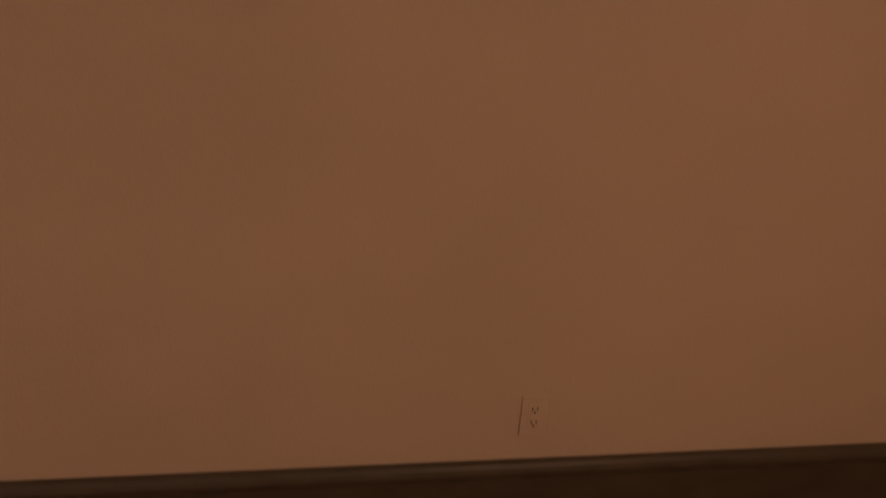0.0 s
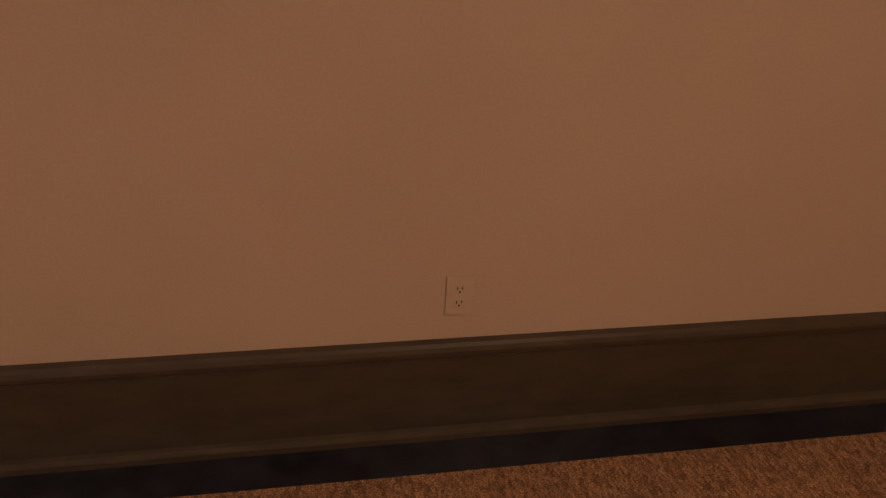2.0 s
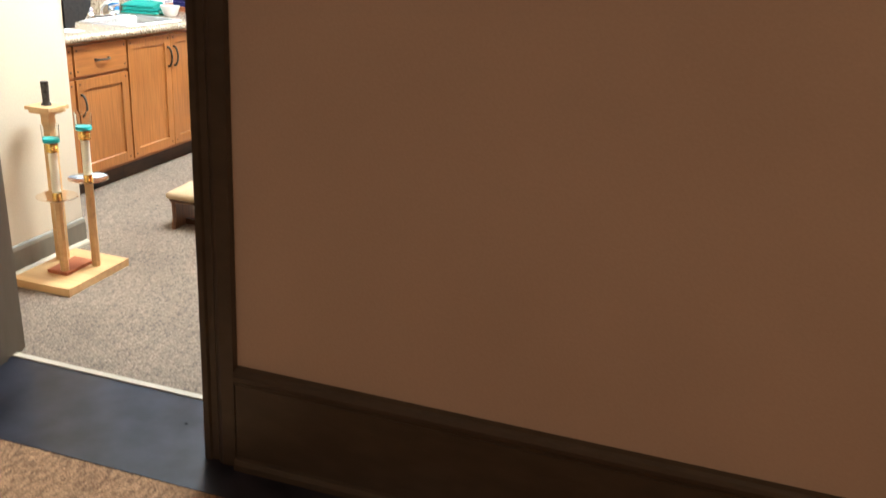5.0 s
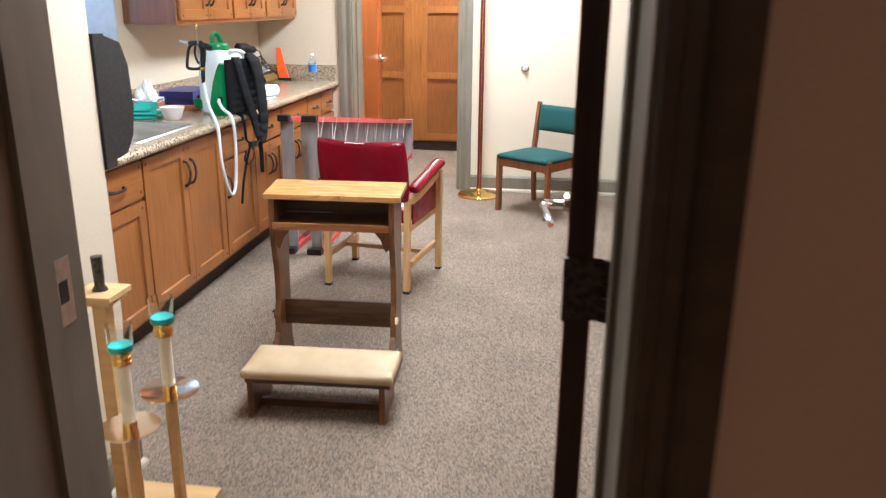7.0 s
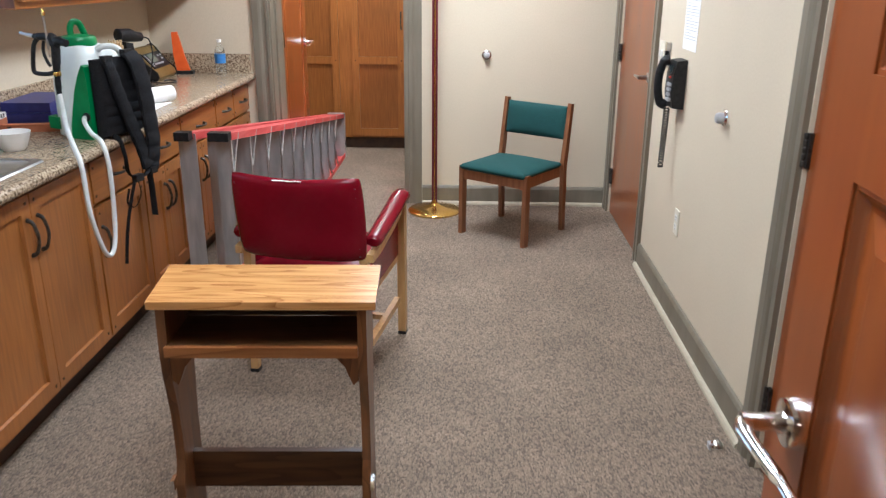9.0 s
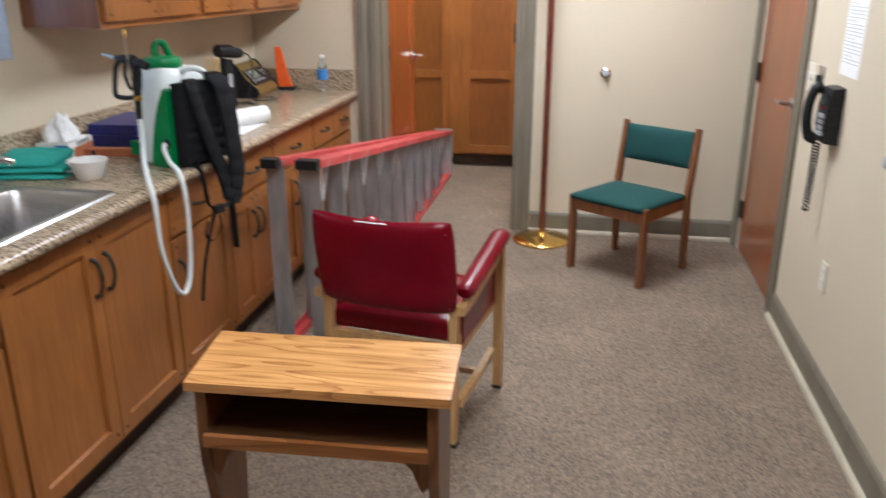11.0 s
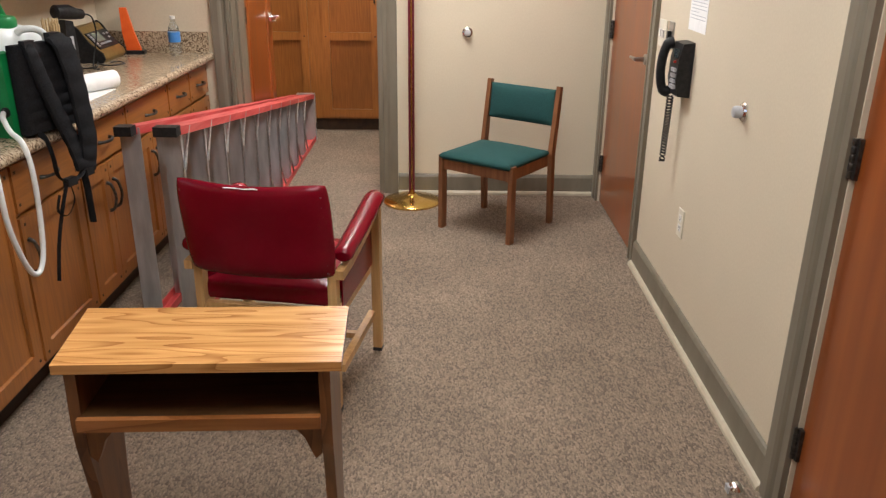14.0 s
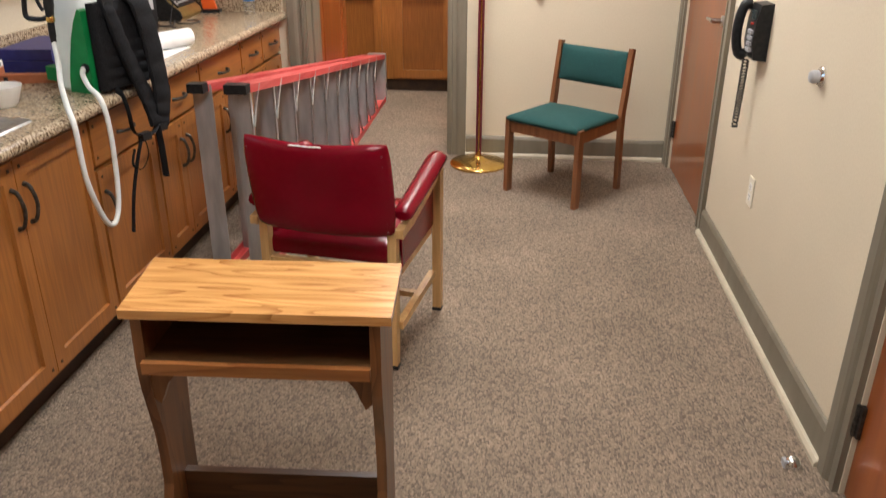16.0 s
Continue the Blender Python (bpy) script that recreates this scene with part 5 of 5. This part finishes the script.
for pts, w in (
        ([(0.236, 0.03, -0.13), (0.242, 0.0, -0.155), (0.245, -0.06, -0.16), (0.24, -0.10, -0.13), (0.25, -0.12, -0.06), (0.235, -0.12, 0.0), (0.19, -0.10, 0.012)], 0.011),
        ([(0.24, 0.02, -0.14), (0.237, 0.03, -0.2), (0.232, 0.038, -0.27), (0.228, 0.044, -0.343)], 0.013),
        ([(0.245, -0.07, -0.155), (0.248, -0.12, -0.25), (0.252, -0.165, -0.36), (0.256, -0.195, -0.475)], 0.008),
        ([(0.245, -0.06, -0.16), (0.25, -0.055, -0.225), (0.252, -0.10, -0.268), (0.252, -0.14, -0.24), (0.25, -0.12, -0.19)], 0.005),
        ([(0.235, 0.085, 0.02), (0.225, 0.12, -0.02), (0.22, 0.115, -0.085), (0.23, 0.075, -0.12)], 0.010)):
    bm = bmesh.new()
    tube(bm, smooth_path(pts, 6), w, 8, 0.25)
    part("webbing_tail", bm, WEB, sp, "loose black webbing tail")
for x, y, z in ((0.245, -0.055, -0.16), (0.236, 0.045, -0.15), (0.19, -0.085, 0.30), (0.19, 0.03, 0.315)):
    boxes("buckle", BLACK, sp, (x - 0.012, x + 0.012, y - 0.022, y + 0.022, z - 0.014, z + 0.014), label="black plastic strap buckle", bevel=0.004)
bm = bmesh.new()
tube(bm, smooth_path([(0.118, -0.157, 0.088), (0.14, -0.185, 0.075), (0.20, -0.225, 0.045), (0.262, -0.25, 0.02), (0.285, -0.255, -0.06), (0.278, -0.25, -0.214), (0.283, -0.272, -0.345), (0.296, -0.317, -0.391), (0.311, -0.37, -0.35), (0.327, -0.428, -0.194), (0.322, -0.43, -0.03), (0.28, -0.405, 0.03), (0.18, -0.32, 0.075), (0.085, -0.225, 0.125), (0.056, -0.2, 0.18)], 8), 0.0088, 12)
part("hose", bm, HOSE, sp, "translucent white spray hose", True)
bm = bmesh.new()
tube(bm, smooth_path([(0.055, -0.2, 0.175), (0.056, -0.2, 0.20), (0.058, -0.2, 0.235), (0.06, -0.2, 0.25)], 4), [0.0095] * 4 + [0.0115] * 9, 12)
part("hose_sleeve", bm, BLACK, sp, "black ribbed hose sleeve", True)
bm = bmesh.new()
tube(bm, smooth_path([(0.06, -0.2, 0.262), (0.064, -0.2, 0.30), (0.07, -0.2, 0.345), (0.066, -0.2, 0.375), (0.045, -0.2, 0.387), (0.0, -0.2, 0.387), (-0.02, -0.2, 0.388)], 5), [0.015] * 4 + [0.018] * 8 + [0.022] * 8 + [0.017] * 6 + [0.012] * 5, 12, 0.8)
gun = part("spray_gun", bm, BLACK, sp, "black trigger spray handle", True)
bm = bmesh.new()
tube(bm, smooth_path([(0.068, -0.2, 0.372), (0.095, -0.2, 0.372), (0.122, -0.2, 0.365)], 4), [0.018] * 5 + [0.014] * 4, 12)
part("valve_cap", bm, BLACK, gun, "", True)
bm = bmesh.new()
tube(bm, smooth_path([(-0.008, -0.2, 0.378), (-0.028, -0.2, 0.355), (-0.042, -0.2, 0.30), (-0.046, -0.2, 0.262), (-0.03, -0.2, 0.252), (0.02, -0.2, 0.252), (0.055, -0.2, 0.262)], 5), 0.0085, 10)
part("hand_guard", bm, BLACK, gun, "black loop hand guard", True)
bm = bmesh.new()
tube(bm, smooth_path([(0.02, -0.2, 0.372), (0.012, -0.2, 0.335), (0.022, -0.2, 0.30), (0.035, -0.2, 0.28)], 5), 0.006, 8)
part("trigger", bm, BLACK, gun, "", True)
bm = bmesh.new()
tube(bm, [(-0.02, -0.2, 0.388), (-0.05, -0.2, 0.392), (-0.051, -0.2, 0.392), (-0.082, -0.2, 0.398)], [0.008, 0.008, 0.0055, 0.006], 10)
part("nozzle", bm, STEEL, gun, "steel spray nozzle", True)
bm = bmesh.new()
tube(bm, [(0.056, -0.218, 0.315), (0.053, -0.218, 0.462)], 0.0042, 8)
wand = part("wand", bm, STEEL, gun, "thin steel wand", True)
bm = bmesh.new()
lathe(bm, [(0.0065, 0.462), (0.0068, 0.478), (0.0045, 0.482), (0.0045, 0.488)], 0.053, -0.218, 10)
part("wand_tip", bm, BRASS, sp, "brass wand tip", True)
bm = bmesh.new()
lathe(bm, [(0.0135, 0.246), (0.0145, 0.25), (0.0145, 0.258), (0.012, 0.264)], 0.06, -0.2, 14)
part("ferrule", bm, BRASS, sp, "brass hose ferrule", True)

tw = thing("folded_towel", "loosely folded teal cloth towel on the counter", "towel", pose(-1.775, 2.455, CT, 0, 0, 14))


def cloth(x0, x1, y0, y1, z0, thick, lean, seed):
    """One fold of cloth: a padded sheet with a slack, wrinkled surface."""
    bm = bmesh.new()
    cushion(bm, x0, x1, y0, y1, z0, z0 + thick, 0.004, 22, 18, min(0.01, thick * 0.45))
    for v in bm.verts:
        q = Vector((v.co.x * 11, v.co.y * 11, seed))
        up = max(0.0, (v.co.z - z0) / thick)
        v.co.z += up * (0.007 * noise.noise(q) + 0.004 * noise.noise(q * 2.7) + lean * (v.co.y - y0))
        v.co.x += 0.007 * noise.noise(q * 0.8 + Vector((3, 0, 0)))
        v.co.y += 0.009 * noise.noise(q * 0.8 + Vector((0, 5, 0)))
    return part("fold", bm, TEAL, tw, "", True)


cloth(-0.125, 0.125, -0.085, 0.10, 0.0, 0.022, 0.0, 1.0)
cloth(-0.118, 0.122, -0.08, 0.105, 0.021, 0.022, 0.03, 5.0)
cloth(-0.125, 0.095, -0.07, 0.11, 0.040, 0.026, 0.14, 9.0)
for px_, py_, pz_ in ((0.121, -0.045, 0.018), (0.118, -0.03, 0.045)):
    boxes("care_tag", PAPER, tw, (px_, px_ + 0.016, py_ - 0.012, py_ + 0.012, pz_, pz_ + 0.003), label="small white sewn tag", bevel=0.001)


def bottle(name, label, cat, x, y, prof, material, extra):
    t = thing(name, label, cat, pose(x, y, CT))
    bm = bmesh.new()
    lathe(bm, prof, seg=22)
    part("body", bm, material, t, "", True)
    for nm, pr, ml in extra:
        bm = bmesh.new()
        lathe(bm, pr, seg=18)
        part(nm, bm, ml, t, "", True)
    return t


sb = bottle("soap_bottle", "clear pump soap bottle with green pump", "soap bottle", -1.885, 2.285, [(0.03, 0.0), (0.034, 0.006), (0.034, 0.08), (0.028, 0.105), (0.013, 0.115)], TANK, [("label", [(0.0345, 0.02), (0.0345, 0.07)], BLUECAP), ("collar", [(0.014, 0.115), (0.014, 0.135)], GREENP), ("pump", [(0.005, 0.135), (0.005, 0.165), (0.011, 0.166), (0.011, 0.178)], GREENP)])
bm = bmesh.new()
tube(bm, [(0, 0, 0.172), (0.03, -0.01, 0.174), (0.045, -0.015, 0.166)], 0.005, 8)
part("spout", bm, GREENP, sb, "", True)
sb2 = bottle("soap_bottle", "clear pump bottle with blue soap beside the sink", "soap bottle", -1.755, 1.72, [(0.03, 0.0), (0.034, 0.006), (0.034, 0.09), (0.028, 0.115), (0.013, 0.125)], CLEAR, [("soap", [(0.030, 0.004), (0.030, 0.03)], BLUECAP), ("collar", [(0.015, 0.125), (0.015, 0.145)], WHITEP), ("pump", [(0.005, 0.145), (0.005, 0.18), (0.012, 0.181), (0.012, 0.193)], WHITEP)])
bm = bmesh.new()
tube(bm, [(0, 0, 0.187), (0.03, 0.01, 0.189), (0.045, 0.015, 0.18)], 0.005, 8)
part("spout", bm, WHITEP, sb2, "", True)
bowl = thing("bowl", "small white plastic bowl on the counter", "bowl", pose(-1.555, 2.43, CT))
bm = bmesh.new()
lathe(bm, [(0.035, 0.0), (0.045, 0.012), (0.058, 0.05), (0.064, 0.068), (0.061, 0.068), (0.054, 0.05), (0.04, 0.014), (0.01, 0.008)], seg=32)
part("shell", bm, WHITEP, bowl, "", True)
tb = thing("tissue_box", "printed carton tissue box with crumpled white tissue", "tissue box", pose(-1.84, 2.715, CT, 0, 0, 8))
boxes("carton", PAPER, tb, (-0.06, 0.06, -0.09, 0.10, 0.0, 0.072), bevel=0.002)
boxes("printed_side", TERRA, tb, (0.0605, 0.0615, -0.05, 0.098, 0.002, 0.05), label="orange printed side")
boxes("printed_end", BLUECAP, tb, (0.01, 0.0615, -0.0915, -0.0905, 0.002, 0.066), label="blue printed end")
boxes("printed_band", TERRA, tb, (-0.058, 0.008, -0.0915, -0.0905, 0.004, 0.045), label="orange printed end band")
for k in range(5):
    boxes("printed_stripe", BLACK, tb, (0.0605, 0.0615, -0.02 + 0.022 * k, -0.008 + 0.022 * k, 0.053, 0.069))
bm = bmesh.new()
bmesh.ops.create_icosphere(bm, subdivisions=4, radius=1.0)
for v in bm.verts:
    q = v.co.copy()
    k = 1 + 0.35 * noise.noise(q * 1.6) + 0.16 * abs(noise.noise(q * 4.1)) + 0.08 * noise.noise(q * 9)
    rise = max(0.0, q.z)
    v.co = Vector((q.x * 0.062 * k * (1 - 0.45 * rise), q.y * 0.07 * k * (1 - 0.45 * rise), 0.074 + 0.092 * rise * k))
part("tissue", bm, PAPER, tb, "crumpled white tissue", False)
nc = thing("case", "navy blue plastic tool case on the counter", "case", pose(-1.795, 3.10, CT, 0, 0, 4))
boxes("shell", BLUE, nc, (-0.10, 0.11, -0.16, 0.17, 0.0, 0.045), bevel=0.012, smooth=True)
boxes("lid", BLUE, nc, (-0.098, 0.108, -0.158, 0.168, 0.047, 0.088), bevel=0.014, smooth=True)
boxes("latch", BLACK, nc, (0.111, 0.118, -0.09, -0.05, 0.03, 0.062), (0.111, 0.118, 0.06, 0.10, 0.03, 0.062), bevel=0.002)
tr = thing("level", "short orange-brown spirit level lying on the counter", "tool", pose(-1.675, 2.785, CT, 0, 0, 12))
boxes("bar", TERRA, tr, (-0.115, 0.115, -0.02, 0.02, 0.0, 0.03), bevel=0.003)
boxes("cut_out", BLACK, tr, (-0.085, -0.07, -0.0215, -0.0202, 0.006, 0.024))
sheet = tagged(boxes("paper_sheet", PAPER, None, (-1.56, -1.38, 3.16, 3.56, CT, CT + 0.0025)), "loose white paper sheets on the counter", "paper")
roll = thing("paper_roll", "rolled white paper with dark core on the counter", "paper roll", pose(-1.46, 3.47, CT + 0.042, 0, 0, -28))
bm = bmesh.new()
lathe(bm, [(0.012, -0.16), (0.038, -0.16), (0.0385, 0.14), (0.012, 0.14)], 0, 0, 26, pose(0, 0, 0, -90, 0, 0))
part("roll", bm, PAPER, roll, "", True)
bm = bmesh.new()
lathe(bm, [(0.03, 0.138), (0.034, 0.1425), (0.0, 0.1425)], 0, 0, 22, pose(0, 0, 0, -90, 0, 0))
part("core", bm, BLACK, roll, "", True)
rad = thing("radio_console", "bronze control console with black end panels and display", "console", pose(-1.825, 4.49, CT, 0, 0, 2))
bm = bmesh.new()
prism(bm, [(-0.085, 0.0), (0.075, 0.0), (0.088, 0.02), (0.080, 0.045), (0.066, 0.056), (-0.022, 0.152), (-0.04, 0.178), (-0.062, 0.184), (-0.085, 0.17)], -0.158, 0.158, 'y')
part("housing", bm, GOLDBOX, rad, "bronze metal housing with rolled edges", True, bevel=0.004)
for yy in (-0.17, 0.1585):
    bm = bmesh.new()
    prism(bm, [(-0.09, 0.0), (0.078, 0.0), (0.093, 0.02), (0.084, 0.05), (0.02, 0.10), (-0.025, 0.17), (-0.05, 0.192), (-0.075, 0.185), (-0.09, 0.16)], yy, yy + 0.0115, 'y')
    part("end_panel", bm, BLACK, rad, "black moulded end panel", True, bevel=0.004)
mface = Matrix.Translation((0.024, 0, 0.1045)) @ pose(0, 0, 0, 0, 47.5, 0)
bm = bmesh.new()
box(bm, -0.055, 0.052, -0.135, 0.135, 0.0, 0.006, mface)
face = part("control_face", bm, BLACK, rad)
bm = bmesh.new()
box(bm, -0.045, 0.012, -0.085, 0.02, 0.006, 0.008, mface)
part("display", bm, LCD, face, "grey-green display")
for k in range(6):
    bm = bmesh.new()
    box(bm, -0.045 + 0.015 * k, -0.036 + 0.015 * k, -0.125, -0.108, 0.006, 0.010, mface)
    part("key", bm, KEYGREY, face)
for k in range(7):
    bm = bmesh.new()
    box(bm, 0.022, 0.032, -0.085 + 0.022 * k, -0.071 + 0.022 * k, 0.006, 0.010, mface)
    part("key", bm, KEYGREY, face)
for a, b in ((-0.03, 0.06), (-0.005, 0.085), (-0.03, 0.105)):
    bm = bmesh.new()
    box(bm, a, a + 0.010, b, b + 0.016, 0.006, 0.011, mface)
    part("key", bm, KEYGREY, face)
for pts in ([(0.05, -0.17, 0.006), (0.10, -0.25, 0.005), (0.16, -0.27, 0.005), (0.20, -0.20, 0.005), (0.15, -0.13, 0.005), (0.115, -0.16, 0.005)],
            [(-0.04, -0.175, 0.02), (-0.03, -0.28, 0.06), (-0.02, -0.37, 0.12), (0.0, -0.40, 0.05), (0.04, -0.36, 0.005), (0.10, -0.33, 0.005), (0.06, -0.20, 0.006)]):
    bm = bmesh.new()
    tube(bm, smooth_path(pts, 6), 0.0035, 6)
    part("cable", bm, BLACK, rad, "thin black cable", True)
cupt = thing("stick_cup", "dark red cup holding pale wooden tapers", "cup", pose(-1.71, 3.74, CT))
bm = bmesh.new()
lathe(bm, [(0.042, 0), (0.045, 0.01), (0.047, 0.17), (0.043, 0.17), (0.04, 0.02), (0.005, 0.015)], seg=24)
part("cup", bm, REDGLASS, cupt, "", True)
for k in range(22):
    a = k * 2.4
    r = 0.032 * math.sqrt((k + 0.5) / 22)
    bm = bmesh.new()
    tube(bm, [(r * math.cos(a) * 0.8, r * math.sin(a) * 0.8, 0.02), (r * math.cos(a) * 1.15, r * math.sin(a) * 1.15, 0.27 + 0.015 * math.sin(k * 1.7))], 0.004, 5)
    part("taper", bm, STRAW, cupt)
hp = thing("heat_gun", "black corded trigger tool standing upright on the counter", "tool", pose(-1.78, 4.05, CT, 0, 0, -25))
bm = bmesh.new()
prism(bm, [(-0.03, 0.0), (0.03, 0.0), (0.032, 0.12), (0.024, 0.24), (-0.024, 0.25), (-0.03, 0.12)], -0.022, 0.022, 'x')
part("grip", bm, BLACK, hp, "", True, bevel=0.008)
bm = bmesh.new()
tube(bm, [(0, -0.065, 0.287), (0, -0.055, 0.287), (0, 0.02, 0.283), (0, 0.06, 0.272), (0, 0.10, 0.268)], [0.022, 0.034, 0.036, 0.028, 0.024], 14)
part("barrel", bm, BLACK, hp, "", True)
boxes("rating_label", KEYGREY, hp, (0.0222, 0.0232, -0.012, 0.012, 0.10, 0.17), label="grey rating label")
bm = bmesh.new()
tube(bm, smooth_path([(0, 0.10, 0.268), (0.01, 0.15, 0.25), (0.02, 0.155, 0.16), (0.02, 0.12, 0.06), (0.03, 0.10, 0.005), (0.08, 0.09, 0.005)], 6), 0.004, 8)
part("cord", bm, BLACK, hp, "black mains cord", True)
cone = thing("flag", "orange plastic folded marker blade on a dark foot", "marker", pose(-1.725, 4.715, CT, 0, 0, 8))
bm = bmesh.new()
prism(bm, [(-0.03, 0.02), (0.05, 0.02), (0.02, 0.12), (-0.01, 0.255), (-0.045, 0.255), (-0.045, 0.12)], -0.012, 0.012, 'y')
part("blade", bm, ORANGE, cone, "", bevel=0.005)
boxes("foot", BLACK, cone, (-0.03, 0.07, -0.035, 0.03, 0.0, 0.0195), bevel=0.004)
wb = bottle("water_bottle", "clear plastic water bottle with blue label", "bottle", -1.46, 4.66, [(0.03, 0.0), (0.033, 0.006), (0.033, 0.13), (0.028, 0.155), (0.013, 0.185), (0.012, 0.20)], CLEAR, [("label", [(0.0335, 0.075), (0.0335, 0.13)], BLUECAP), ("cap", [(0.014, 0.20), (0.014, 0.217)], WHITEP)])
card = tagged(boxes("card", PAPER, None, (-1.50, -1.37, 1.24, 1.36, CT, CT + 0.002)), "small white card lying on the counter", "card")
pf = thing("picture_frame", "white-matted picture in a thin dark frame on the sill", "picture frame", pose(-2.0, 2.17, 1.2895, 0, 0, -10) @ pose(0, 0, 0, 0, -14, 0))
boxes("frame", BLACK, pf, (-0.012, 0.0, -0.13, 0.13, 0.0, 0.205), bevel=0.002)
boxes("mat", PAPER, pf, (0.0005, 0.004, -0.122, 0.122, 0.008, 0.197))
boxes("print", REVEAL, pf, (0.0042, 0.0055, -0.075, 0.075, 0.055, 0.155))

# ---- candle stand by the pier ----
st = thing("candle_stand", "blond wooden stand with three candle posts and pale brass drip dishes", "candle stand", pose(-0.66, 0.30, 0, 0, 0, 0))
boxes("base", BLOND, st, (-0.17, 0.12, -0.19, 0.20, 0.0, 0.035), bevel=0.006)
boxes("rosette", TERRA, st, (-0.08, 0.02, -0.08, 0.09, 0.0355, 0.05), bevel=0.006)


def candle(x, y, zdish, zwax):
    bm = bmesh.new()
    tube(bm, [(x, y, 0.036), (x, y, zdish)], 0.018, 8)
    post = part("post", bm, BLOND, st, "blond wooden post", True)
    bm = bmesh.new()
    lathe(bm, [(0.008, zdish), (0.05, zdish + 0.002), (0.082, zdish + 0.010), (0.082, zdish + 0.014), (0.05, zdish + 0.006), (0.008, zdish + 0.005)], x, y, 32)
    part("drip_dish", bm, DISH, post, "thin polished pinkish brass drip dish", True)
    bm = bmesh.new()
    lathe(bm, [(0.019, zdish + 0.005), (0.020, zdish + 0.02), (0.016, zdish + 0.03)], x, y, 16)
    part("socket", bm, BRASS, post, "brass socket", True)
    bm = bmesh.new()
    lathe(bm, [(0.0175, zdish + 0.03), (0.0175, zwax)], x, y, 18)
    part("candle", bm, WAX, post, "ivory wax candle", True)
    bm = bmesh.new()
    lathe(bm, [(0.019, zwax), (0.026, zwax + 0.004), (0.024, zwax + 0.012), (0.027, zwax + 0.018), (0.024, zwax + 0.026), (0.027, zwax + 0.034), (0.026, zwax + 0.042)], x, y, 20)
    part("follower", bm, BRASS, post, "ribbed brass follower", True)
    bm = bmesh.new()
    lathe(bm, [(0.027, zwax + 0.0425), (0.031, zwax + 0.045), (0.031, zwax + 0.06)], x, y, 20)
    part("teal_wax", bm, TEALW, post, "teal glass insert", True)
    bm = bmesh.new()
    lathe(bm, [(0.033, zwax + 0.043), (0.035, zwax + 0.115), (0.0335, zwax + 0.115), (0.0318, zwax + 0.062)], x, y, 24, None, False)
    part("glass_cup", bm, GLASS, post, "clear glass cup", True)


candle(0.05, 0.07, 0.43, 0.61)
candle(-0.01, -0.055, 0.375, 0.575)
bm = bmesh.new()
hexa(bm, [(-0.15, 0.055, 0.036), (-0.11, 0.055, 0.036), (-0.11, 0.095, 0.036), (-0.15, 0.095, 0.036)], [(-0.15, 0.055, 0.72), (-0.11, 0.055, 0.72), (-0.11, 0.095, 0.72), (-0.15, 0.095, 0.72)])
tall = part("post", bm, BLOND, st, "tall square blond post", bevel=0.003)
boxes("cap_plate", BLOND, tall, (-0.19, -0.07, 0.015, 0.135, 0.72, 0.735), (-0.18, -0.08, 0.025, 0.125, 0.705, 0.72), bevel=0.003)
bm = bmesh.new()
lathe(bm, [(0.022, 0.736), (0.018, 0.745), (0.014, 0.75), (0.016, 0.83), (0.016, 0.835)], -0.13, 0.075, 18)
part("tube", bm, PEWTER, tall, "grey metal tube", True)
